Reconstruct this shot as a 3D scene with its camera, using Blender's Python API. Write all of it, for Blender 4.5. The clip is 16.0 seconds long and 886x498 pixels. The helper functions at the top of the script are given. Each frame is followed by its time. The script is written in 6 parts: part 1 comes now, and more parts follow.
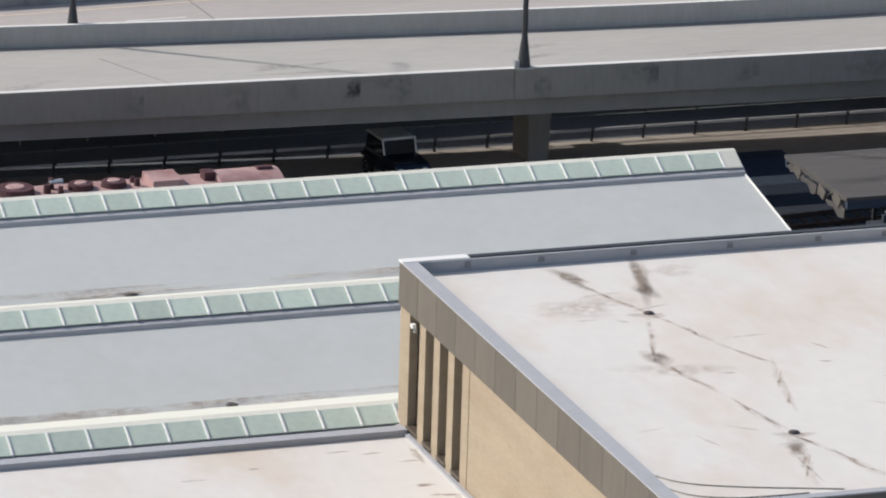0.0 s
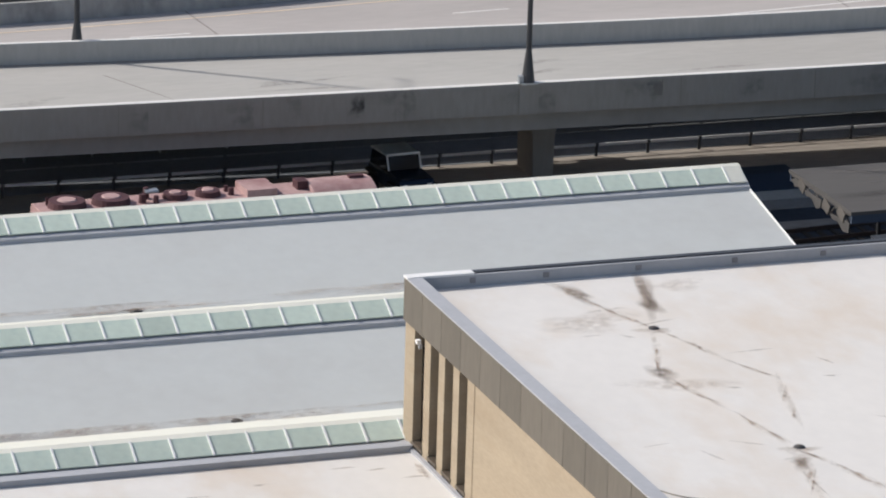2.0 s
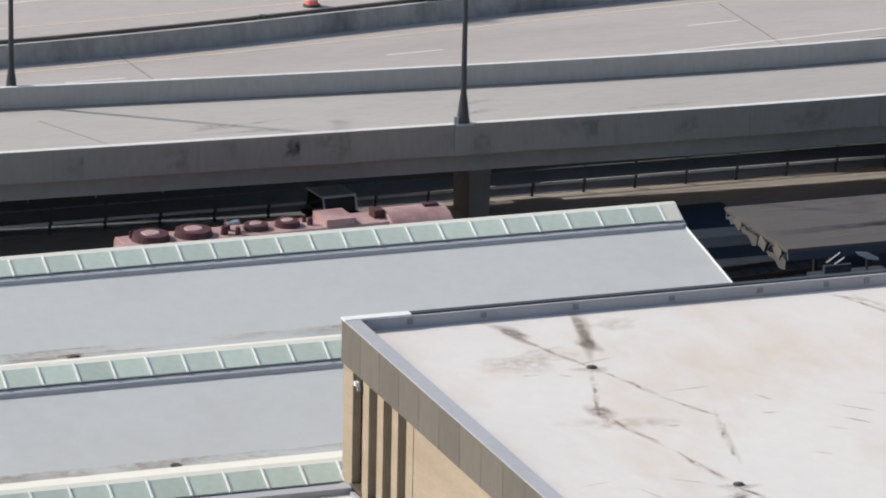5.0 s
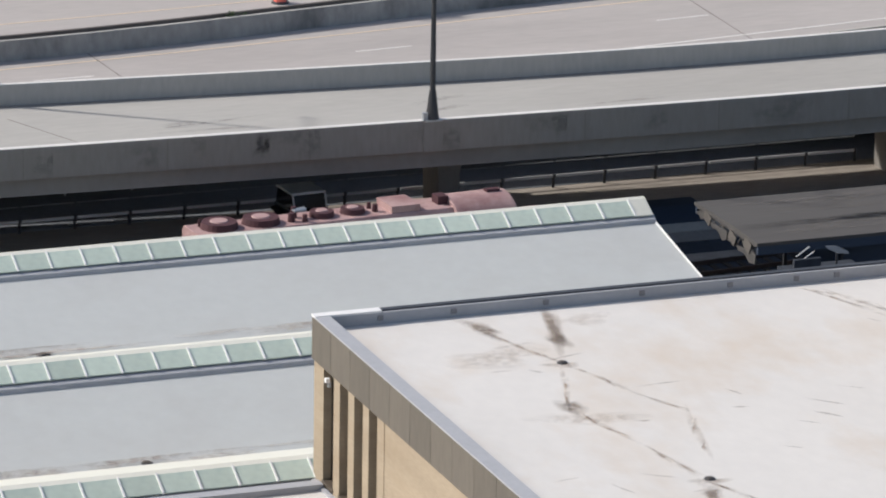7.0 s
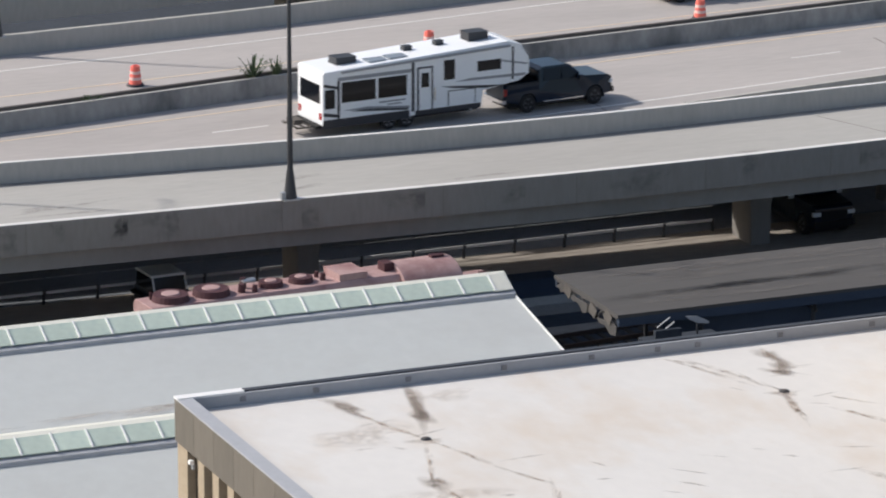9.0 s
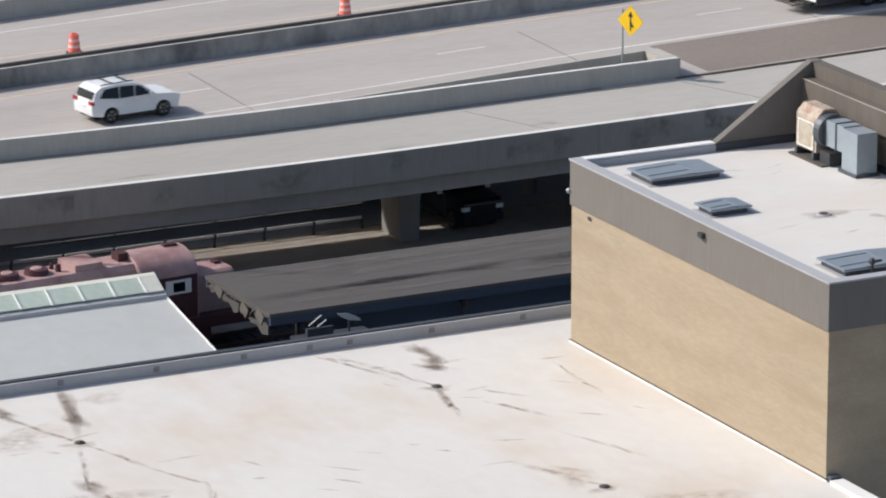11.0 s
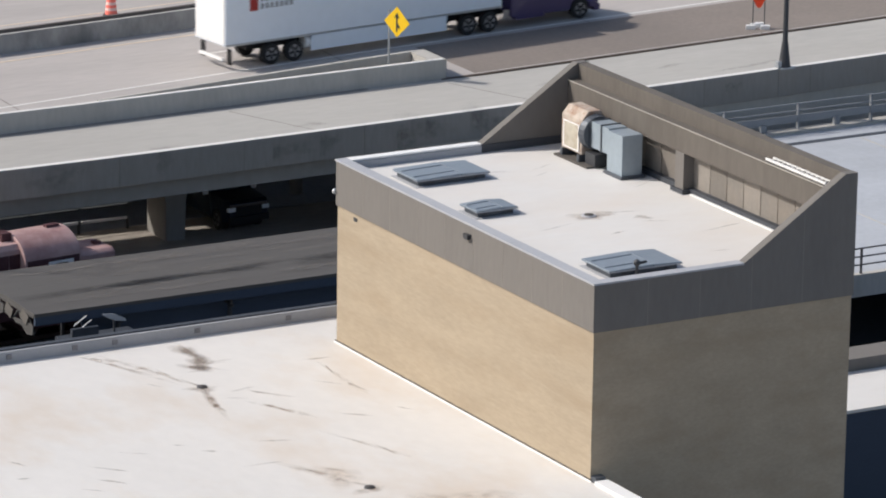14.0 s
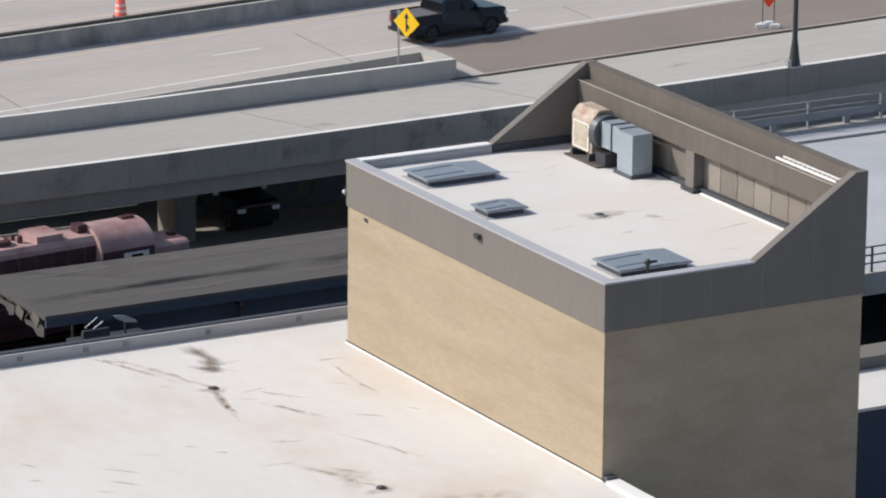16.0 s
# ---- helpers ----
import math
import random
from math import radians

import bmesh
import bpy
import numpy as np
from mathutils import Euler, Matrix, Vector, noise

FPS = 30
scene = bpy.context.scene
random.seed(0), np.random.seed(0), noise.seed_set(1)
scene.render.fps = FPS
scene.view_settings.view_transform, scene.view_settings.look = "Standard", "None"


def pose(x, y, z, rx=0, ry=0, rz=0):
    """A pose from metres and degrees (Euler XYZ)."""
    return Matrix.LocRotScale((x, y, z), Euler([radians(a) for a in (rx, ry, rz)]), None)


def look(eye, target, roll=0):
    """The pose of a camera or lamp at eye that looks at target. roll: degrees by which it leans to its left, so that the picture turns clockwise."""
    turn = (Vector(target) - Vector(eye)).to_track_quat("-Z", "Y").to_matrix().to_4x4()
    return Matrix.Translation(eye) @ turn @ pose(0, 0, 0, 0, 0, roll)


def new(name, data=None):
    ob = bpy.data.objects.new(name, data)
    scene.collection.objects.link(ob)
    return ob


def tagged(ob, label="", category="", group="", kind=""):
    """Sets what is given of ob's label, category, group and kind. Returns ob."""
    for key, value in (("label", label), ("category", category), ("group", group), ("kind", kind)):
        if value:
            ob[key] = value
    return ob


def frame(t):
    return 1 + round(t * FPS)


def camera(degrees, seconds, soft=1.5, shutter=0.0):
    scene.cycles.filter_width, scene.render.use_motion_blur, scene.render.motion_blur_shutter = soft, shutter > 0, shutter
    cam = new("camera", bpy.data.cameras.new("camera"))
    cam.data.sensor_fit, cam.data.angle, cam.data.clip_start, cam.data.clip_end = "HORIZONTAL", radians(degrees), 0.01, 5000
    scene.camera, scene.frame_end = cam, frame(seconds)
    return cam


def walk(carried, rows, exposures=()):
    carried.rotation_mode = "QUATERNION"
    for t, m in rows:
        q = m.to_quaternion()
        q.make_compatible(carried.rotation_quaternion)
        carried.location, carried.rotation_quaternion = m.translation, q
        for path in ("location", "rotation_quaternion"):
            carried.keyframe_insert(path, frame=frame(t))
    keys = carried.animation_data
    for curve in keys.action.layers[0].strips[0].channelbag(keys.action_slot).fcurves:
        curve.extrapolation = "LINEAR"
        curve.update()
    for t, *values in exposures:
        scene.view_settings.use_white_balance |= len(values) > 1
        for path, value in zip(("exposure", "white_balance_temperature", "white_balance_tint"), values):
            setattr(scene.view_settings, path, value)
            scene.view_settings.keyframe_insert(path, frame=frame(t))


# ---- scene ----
# camera: one fixed standpoint high in a building, turning by hand
cam = camera(10.217, 16.0, soft=2.0, shutter=0.2)
EYE = (0.0, 0.0, 58.6)


def aim(az, tilt, roll):
    """Camera pose: azimuth from +x, degrees below the horizon, roll."""
    a, e = radians(az), radians(tilt)
    way = Vector((math.cos(a) * math.cos(e), math.sin(a) * math.cos(e), -math.sin(e)))
    return look(EYE, Vector(EYE) + way * 100.0, roll)


AIMS = [
    (0.0, 70.373, 17.158, 1.791),
    (0.5, 69.950, 17.314, 1.933),
    (1.0, 69.968, 17.312, 1.949),
    (1.5, 70.187, 17.196, 1.823),
    (2.0, 70.435, 16.980, 1.614),
    (2.5, 70.490, 16.778, 1.440),
    (3.0, 70.336, 16.623, 1.343),
    (3.5, 70.079, 16.516, 1.312),
    (4.0, 69.860, 16.444, 1.245),
    (6.5, 69.499, 16.553, 1.037),
    (7.0, 69.322, 16.523, 0.938),
    (7.5, 69.064, 16.407, 0.800),
    (8.0, 68.768, 16.191, 0.621),
    (8.5, 68.374, 15.887, 0.333),
    (9.0, 67.648, 15.613, 0.084),
    (9.5, 66.492, 15.478, -0.165),
    (10.0, 65.143, 15.492, -0.220),
    (10.2, 64.714, 15.522, -0.130),
    (12.3, 61.927, 15.627, -0.139),
    (12.5, 61.658, 15.603, -0.087),
    (13.0, 61.031, 15.601, 0.317),
    (13.5, 60.702, 15.624, 0.738),
    (14.0, 60.639, 15.593, 0.876),
    (14.5, 60.883, 15.616, 0.847),
    (15.0, 61.126, 15.461, 0.599),
    (15.5, 61.194, 15.522, 0.522),
    (16.0, 60.766, 15.592, 0.588),
]
walk(cam, [(t, aim(a, e, r)) for t, a, e, r in AIMS], exposures=[(0.0, 0.0), (8.6, 0.0), (9.5, 0.1), (10.1, 0.08), (12.4, 0.02), (16.0, 0.04)])

# ---- light: clear day, sun from the far left ----
SUN_WAY = Vector((-1.0, 0.71, 0.95)).normalized()      # towards the sun
world = bpy.data.worlds.new("sky")
scene.world = world
world.use_nodes = True
wn = world.node_tree
sky = wn.nodes.new("ShaderNodeTexSky")
sky.sky_type, sky.sun_disc = "NISHITA", False
sky.sun_elevation = math.asin(SUN_WAY.z)
sky.sun_rotation = math.atan2(SUN_WAY.x, SUN_WAY.y)
sky.dust_density = 2.3
wn.links.new(sky.outputs[0], wn.nodes["Background"].inputs[0])
wn.nodes["Background"].inputs[1].default_value = 0.124
sun_data = bpy.data.lights.new("sun", "SUN")
sun_data.energy, sun_data.angle, sun_data.color = 3.8, radians(1.8), (1.0, 0.955, 0.905)
sun = new("sun", sun_data)
sun.matrix_world = look(SUN_WAY * 300, (0, 0, 0))


# ---- materials ----
def mat(name, base, rough=0.8, metal=0.0, vary=0.12, scale=3.0, fine=40.0, bump=0.15, stain=None, stain_amount=0.0,
        stain_scale=0.4, streak=(1, 1, 1), spec=0.4, per_object=0.0):
    """Surface with two scales of variation, optional stains and fine relief; object space is metres."""
    m = bpy.data.materials.new(name)
    m.use_nodes = True
    nt = m.node_tree
    n, l = nt.nodes, nt.links
    bs = n["Principled BSDF"]
    bs.inputs["Roughness"].default_value = rough
    bs.inputs["Metallic"].default_value = metal
    bs.inputs["Specular IOR Level"].default_value = spec
    geo = n.new("ShaderNodeNewGeometry")
    mp = n.new("ShaderNodeMapping")
    mp.inputs["Scale"].default_value = streak
    l.new(geo.outputs["Position"], mp.inputs[0]) if name in WORLD_SPACE else l.new(n.new("ShaderNodeTexCoord").outputs["Object"], mp.inputs[0])
    big = n.new("ShaderNodeTexNoise")
    big.inputs["Scale"].default_value, big.inputs["Detail"].default_value = scale * 0.25, 5
    small = n.new("ShaderNodeTexNoise")
    small.inputs["Scale"].default_value, small.inputs["Detail"].default_value = fine * 0.25, 4
    for t in (big, small):
        l.new(mp.outputs[0], t.inputs["Vector"])
    add = n.new("ShaderNodeMath")
    add.operation = "ADD"
    l.new(big.outputs[0], add.inputs[0])
    l.new(small.outputs[0], add.inputs[1])
    rng = n.new("ShaderNodeMapRange")
    rng.inputs[1].default_value, rng.inputs[2].default_value = 0.55, 1.45
    rng.inputs[3].default_value, rng.inputs[4].default_value = 1.0 - vary, 1.0 + vary
    l.new(add.outputs[0], rng.inputs[0])
    mul = n.new("ShaderNodeMix")
    mul.data_type, mul.blend_type = "RGBA", "MULTIPLY"
    mul.inputs[0].default_value = 1.0
    mul.inputs[6].default_value = (*base, 1)
    l.new(rng.outputs[0], mul.inputs[7])
    out = mul.outputs[2]
    if stain:
        st = n.new("ShaderNodeTexNoise")
        st.inputs["Scale"].default_value, st.inputs["Detail"].default_value = stain_scale, 7
        st.inputs["Roughness"].default_value = 0.62
        l.new(mp.outputs[0], st.inputs["Vector"])
        sr = n.new("ShaderNodeMapRange")
        sr.inputs[1].default_value, sr.inputs[2].default_value = 0.48, 0.72
        sr.inputs[3].default_value, sr.inputs[4].default_value = 0.0, stain_amount
        l.new(st.outputs[0], sr.inputs[0])
        sm = n.new("ShaderNodeMix")
        sm.data_type = "RGBA"
        l.new(sr.outputs[0], sm.inputs[0])
        l.new(out, sm.inputs[6])
        sm.inputs[7].default_value = (*stain, 1)
        out = sm.outputs[2]
    if per_object:
        oi = n.new("ShaderNodeObjectInfo")
        pr = n.new("ShaderNodeMapRange")
        pr.inputs[3].default_value, pr.inputs[4].default_value = 1 - per_object, 1 + per_object
        l.new(oi.outputs["Random"], pr.inputs[0])
        pm = n.new("ShaderNodeMix")
        pm.data_type, pm.blend_type = "RGBA", "MULTIPLY"
        pm.inputs[0].default_value = 1.0
        l.new(out, pm.inputs[6])
        l.new(pr.outputs[0], pm.inputs[7])
        out = pm.outputs[2]
    l.new(out, bs.inputs["Base Color"])
    if bump:
        bp = n.new("ShaderNodeBump")
        bp.inputs["Strength"].default_value, bp.inputs["Distance"].default_value = bump, 0.02
        l.new(small.outputs[0], bp.inputs["Height"])
        l.new(bp.outputs[0], bs.inputs["Normal"])
    return m


WORLD_SPACE = {"deck concrete", "ramp concrete", "barrier concrete", "median concrete", "girder concrete", "roof membrane",
               "roof membrane upper", "roof sheet", "dirt", "brick tan", "fascia concrete", "canopy gravel", "lower concrete"}
M_DECK = mat("deck concrete", (0.43, 0.395, 0.37), 0.85, vary=0.1, scale=1.2, fine=14, stain=(0.22, 0.2, 0.19), stain_amount=0.3, stain_scale=0.12, streak=(0.25, 1, 1))
M_RAMP = mat("ramp concrete", (0.42, 0.403, 0.372), 0.85, vary=0.1, scale=1.2, fine=16, stain=(0.24, 0.22, 0.2), stain_amount=0.4, stain_scale=0.15, streak=(0.25, 1, 1))
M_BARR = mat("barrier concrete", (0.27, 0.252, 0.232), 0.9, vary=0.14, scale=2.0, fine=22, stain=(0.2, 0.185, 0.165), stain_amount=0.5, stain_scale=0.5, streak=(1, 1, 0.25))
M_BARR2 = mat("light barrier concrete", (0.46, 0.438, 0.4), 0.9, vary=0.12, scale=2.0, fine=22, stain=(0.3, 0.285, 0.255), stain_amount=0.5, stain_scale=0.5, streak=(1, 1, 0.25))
# Paler copy of the barrier concrete for tops that the sun lights.
M_SUNTOP = mat("sunlit top concrete", (0.74, 0.715, 0.68), 0.85, vary=0.1, scale=1.5, fine=14)
M_PATCH = mat("brown asphalt", (0.23, 0.195, 0.17), 0.9, vary=0.14, scale=1.2, fine=18, stain=(0.15, 0.13, 0.115), stain_amount=0.5, stain_scale=0.15)
M_SEAM = mat("rusty joint", (0.07, 0.05, 0.038), 0.8, vary=0.3, scale=3, fine=16)
M_DULL = mat("dull cream enamel", (0.46, 0.42, 0.34), 0.6, vary=0.15, scale=3, fine=16, stain=(0.25, 0.17, 0.11), stain_amount=0.6, stain_scale=1.5)
M_SHADEFLOOR = mat("blue-grey shade floor", (0.2, 0.215, 0.24), 0.85, vary=0.2, scale=1.0, fine=14)
M_MEDSHADE = mat("shaded median concrete", (0.13, 0.115, 0.105), 0.9, vary=0.2, scale=2, fine=18)
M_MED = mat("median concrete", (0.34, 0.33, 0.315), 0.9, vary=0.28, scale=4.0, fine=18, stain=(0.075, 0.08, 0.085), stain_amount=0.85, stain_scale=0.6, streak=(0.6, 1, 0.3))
M_GIRD = mat("girder concrete", (0.27, 0.255, 0.24), 0.9, vary=0.12, scale=1.5, fine=20, stain=(0.16, 0.15, 0.14), stain_amount=0.5, stain_scale=0.3, streak=(0.5, 1, 0.3))
M_ROOF = mat("roof membrane", (0.67, 0.645, 0.61), 0.7, vary=0.05, scale=1.0, fine=9, bump=0.1, stain=(0.56, 0.45, 0.34), stain_amount=0.62, stain_scale=0.2, streak=(1.0, 0.55, 1))
M_ROOF2 = mat("roof membrane upper", (0.66, 0.64, 0.61), 0.7, vary=0.04, scale=1.0, fine=9, bump=0.1, stain=(0.6, 0.52, 0.44), stain_amount=0.4, stain_scale=0.25, streak=(0.5, 1.0, 1))
M_SHEET = mat("roof sheet", (0.515, 0.53, 0.515), 0.6, vary=0.05, scale=0.8, fine=8, bump=0.06, stain=(0.4, 0.39, 0.37), stain_amount=0.35, stain_scale=0.2)
M_DIRT = mat("dirt", (0.34, 0.3, 0.26), 0.95, vary=0.25, scale=1.0, fine=14, stain=(0.25, 0.215, 0.185), stain_amount=0.6, stain_scale=0.15, streak=(0.3, 1, 1))
M_BRICK = mat("brick tan", (0.362, 0.295, 0.212), 0.9, vary=0.14, scale=2.6, fine=26, bump=0.2, stain=(0.29, 0.22, 0.145), stain_amount=0.5, stain_scale=0.5, streak=(1, 0.4, 2.0))
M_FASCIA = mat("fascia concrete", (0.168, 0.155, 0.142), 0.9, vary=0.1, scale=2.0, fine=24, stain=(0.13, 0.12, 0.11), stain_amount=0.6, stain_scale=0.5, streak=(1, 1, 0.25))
M_FASCIAN = mat("brown fascia concrete", (0.138, 0.123, 0.102), 0.9, vary=0.12, scale=2.0, fine=24, stain=(0.095, 0.085, 0.072), stain_amount=0.6, stain_scale=0.5, streak=(1, 1, 0.25), per_object=0.09)
M_FLASH = mat("flashing", (0.4, 0.405, 0.425), 0.6, 0.0, vary=0.08, scale=3, fine=20, bump=0.05)
M_FLASHW = mat("white flashing", (0.8, 0.79, 0.77), 0.6, vary=0.05)
M_DARKEDGE = mat("dark seal strip", (0.05, 0.055, 0.065), 0.6, vary=0.15)
M_CREAM = mat("cream paint", (0.72, 0.71, 0.62), 0.6, vary=0.06, scale=1.5, fine=12, bump=0.05)
M_GLASS = mat("wired skylight glass", (0.56, 0.64, 0.55), 0.35, vary=0.08, scale=4, fine=16, bump=0.02, stain=(0.42, 0.53, 0.48), stain_amount=0.5, stain_scale=1.5, spec=0.5, per_object=0.1)
M_CANOPY = mat("canopy gravel", (0.09, 0.085, 0.081), 0.95, vary=0.14, scale=0.8, fine=24, stain=(0.07, 0.064, 0.062), stain_amount=0.8, stain_scale=0.14, streak=(0.1, 1, 1))
# Base raised towards blue to carry the haze over dark areas.
M_DARK = mat("hazy dark asphalt", (0.036, 0.043, 0.055), 0.9, vary=0.3, scale=1.0, fine=14)
M_PAINTW = mat("white road paint", (0.72, 0.7, 0.66), 0.8, vary=0.1)
M_PAINTY = mat("yellow road paint", (0.66, 0.54, 0.4), 0.8, vary=0.12)
M_STEELD = mat("dark painted steel", (0.05, 0.052, 0.058), 0.5, 0.2, vary=0.15)
M_STEELG = mat("galvanised steel", (0.42, 0.44, 0.46), 0.45, 0.6, vary=0.1)
M_LOWER = mat("lower concrete", (0.42, 0.44, 0.47), 0.85, vary=0.1, scale=1.0, fine=12, stain=(0.3, 0.31, 0.33), stain_amount=0.4, stain_scale=0.2)
# Darker than the fascia: the screen wall's weaker light is in the colour.
M_SCREEN = mat("dim screen wall concrete", (0.125, 0.11, 0.095), 0.9, vary=0.14, scale=2, fine=24, stain=(0.085, 0.075, 0.065), stain_amount=0.5, stain_scale=0.6, streak=(1, 1, 0.3))
M_PANEL = mat("panel concrete", (0.2, 0.18, 0.158), 0.9, vary=0.12, scale=3, fine=24, stain=(0.24, 0.2, 0.16), stain_amount=0.5, stain_scale=0.8, per_object=0.28)
M_BRONZE = mat("dark bronze metal", (0.13, 0.105, 0.08), 0.5, 0.3, vary=0.12)
M_LOCO = mat("faded maroon paint", (0.43, 0.285, 0.27), 0.65, vary=0.14, scale=2, fine=20, stain=(0.24, 0.11, 0.11), stain_amount=0.75, stain_scale=0.7)
M_SOILD = mat("dark grime", (0.1, 0.09, 0.08), 0.9, vary=0.2, scale=4, fine=20)
M_HATCH = mat("hatch metal", (0.27, 0.31, 0.35), 0.45, 0.3, vary=0.08, scale=4, fine=20)
M_HATCHD = mat("dark hatch metal", (0.09, 0.1, 0.115), 0.5, 0.3, vary=0.1, scale=4, fine=20)
M_DUCT = mat("duct metal", (0.33, 0.385, 0.43), 0.45, 0.3, vary=0.08, scale=4, fine=20)
M_RUST = mat("rusted sheet", (0.46, 0.39, 0.325), 0.8, vary=0.2, scale=5, fine=26, stain=(0.27, 0.13, 0.07), stain_amount=0.9, stain_scale=2.2)
M_TRUSS = mat("weathered truss", (0.085, 0.08, 0.076), 0.8, 0.1, vary=0.3, scale=6, fine=30)
M_RAILS = mat("rail steel", (0.16, 0.12, 0.1), 0.5, 0.6, vary=0.2)
M_TIES = mat("creosoted wood", (0.045, 0.04, 0.036), 0.9, vary=0.3)
M_STEELL = mat("pale rail paint", (0.6, 0.61, 0.62), 0.6, vary=0.1)
M_STEELH = mat("grey rail paint", (0.24, 0.25, 0.265), 0.6, vary=0.1)
# Raised and blued so the colour holds the haze over deep shade.
M_NAVY = mat("haze-lifted blue-grey wall", (0.045, 0.062, 0.095), 0.8, vary=0.12)
M_ORANGE = mat("safety orange", (0.95, 0.205, 0.155), 0.5, vary=0.06)
M_REFL = mat("reflective white", (0.88, 0.6, 0.55), 0.4, vary=0.05)
M_SIGNY = mat("sign yellow", (0.93, 0.58, 0.015), 0.45, vary=0.05)
M_LEAF = mat("weed leaf", (0.075, 0.105, 0.055), 0.95, vary=0.3, scale=10, fine=40)
M_BLACKP = mat("black car paint", (0.006, 0.011, 0.022), 0.3, 0.0, vary=0.1, bump=0.0, spec=0.2)
M_NAVYP = mat("dark navy car paint", (0.012, 0.011, 0.03), 0.16, 0.0, vary=0.1, bump=0.0, spec=0.75)
M_RIMD = mat("dark alloy rim", (0.09, 0.09, 0.1), 0.35, 0.6, vary=0.1, bump=0.0)
M_WHITEP = mat("white car paint", (0.78, 0.79, 0.8), 0.25, 0.0, vary=0.03, bump=0.0, spec=0.6)
M_PURPLE = mat("dark purple truck paint", (0.055, 0.04, 0.11), 0.25, 0.0, vary=0.1, bump=0.0, spec=0.6)
M_TRAILW = mat("white trailer panel", (0.78, 0.83, 0.89), 0.4, 0.0, vary=0.04, scale=1, fine=10, bump=0.02)
M_RVW = mat("white camper skin", (0.88, 0.89, 0.9), 0.35, 0.0, vary=0.04, bump=0.0)
M_RVB = mat("dark graphic vinyl", (0.04, 0.042, 0.05), 0.35, vary=0.1, bump=0.0)
M_RVG = mat("grey graphic vinyl", (0.3, 0.31, 0.33), 0.35, vary=0.1, bump=0.0)
M_GLASSD = mat("tinted glass", (0.008, 0.009, 0.012), 0.08, 0.0, vary=0.1, bump=0.0, spec=0.3)
M_TYRE = mat("tyre rubber", (0.02, 0.02, 0.021), 0.85, vary=0.2)
M_RIM = mat("alloy rim", (0.3, 0.305, 0.32), 0.3, 0.8, vary=0.1, bump=0.0)
M_CHROME = mat("chrome", (0.7, 0.71, 0.72), 0.15, 1.0, vary=0.03, bump=0.0)
M_RED = mat("red lamp lens", (0.35, 0.02, 0.02), 0.2, vary=0.05, bump=0.0)
M_LAMP = mat("clear lamp lens", (0.75, 0.76, 0.78), 0.15, vary=0.05, bump=0.0)
M_UNDER = mat("underbody black", (0.015, 0.015, 0.016), 0.9, vary=0.2)
M_PLASTIC = mat("grey plastic cover", (0.13, 0.13, 0.135), 0.6, vary=0.1)
M_LOCOD = mat("dark maroon grime and shade", (0.075, 0.03, 0.035), 0.7, vary=0.25, scale=3, fine=24)


def stain_mat(name, colour, strength, lo=0.3, hi=0.68):
    """A stain that fades out towards its rim, by the mesh's own fade value, broken up by noise."""
    m = bpy.data.materials.new(name)
    m.use_nodes = True
    n, l = m.node_tree.nodes, m.node_tree.links
    bs = n["Principled BSDF"]
    bs.inputs["Base Color"].default_value = (*colour, 1)
    bs.inputs["Roughness"].default_value = 0.9
    at = n.new("ShaderNodeAttribute")
    at.attribute_name = "fade"
    geo = n.new("ShaderNodeNewGeometry")
    no = n.new("ShaderNodeTexNoise")
    no.inputs["Scale"].default_value, no.inputs["Detail"].default_value = 3.2, 6
    l.new(geo.outputs["Position"], no.inputs["Vector"])
    rg = n.new("ShaderNodeMapRange")
    rg.inputs[1].default_value, rg.inputs[2].default_value, rg.inputs[4].default_value = lo, hi, strength
    l.new(no.outputs[0], rg.inputs[0])
    mu = n.new("ShaderNodeMath")
    mu.operation = "MULTIPLY"
    l.new(at.outputs["Fac"], mu.inputs[0])
    l.new(rg.outputs[0], mu.inputs[1])
    l.new(mu.outputs[0], bs.inputs["Alpha"])
    return m


M_SOIL = stain_mat("brown roof dirt", (0.38, 0.28, 0.2), 0.48, 0.25, 0.6)
M_SOIL2 = stain_mat("grey deck mark", (0.24, 0.215, 0.19), 0.3)
M_STAIN = stain_mat("dark roof stain", (0.13, 0.1, 0.08), 0.95, 0.25, 0.55)
M_STAIN2 = stain_mat("grey roof stain", (0.3, 0.235, 0.185), 0.46, 0.2, 0.5)
M_GRIME = stain_mat("dark roof grime", (0.05, 0.046, 0.044), 0.36, 0.2, 0.6)
M_PALE = stain_mat("pale brown wash", (0.48, 0.37, 0.28), 0.34)
M_SOOT = stain_mat("soot", (0.05, 0.045, 0.04), 0.85)
M_CANVAS = mat("grey canvas", (0.62, 0.66, 0.64), 0.9, vary=0.15, scale=5, fine=30)
M_TANTRIM = mat("weathered pale trim", (0.4, 0.37, 0.33), 0.8, vary=0.2, scale=4, fine=20)
M_JOINT = mat("joint sealant", (0.22, 0.2, 0.18), 0.9, vary=0.15)
M_PLATE = mat("dull plate", (0.25, 0.245, 0.25), 0.7, vary=0.2)


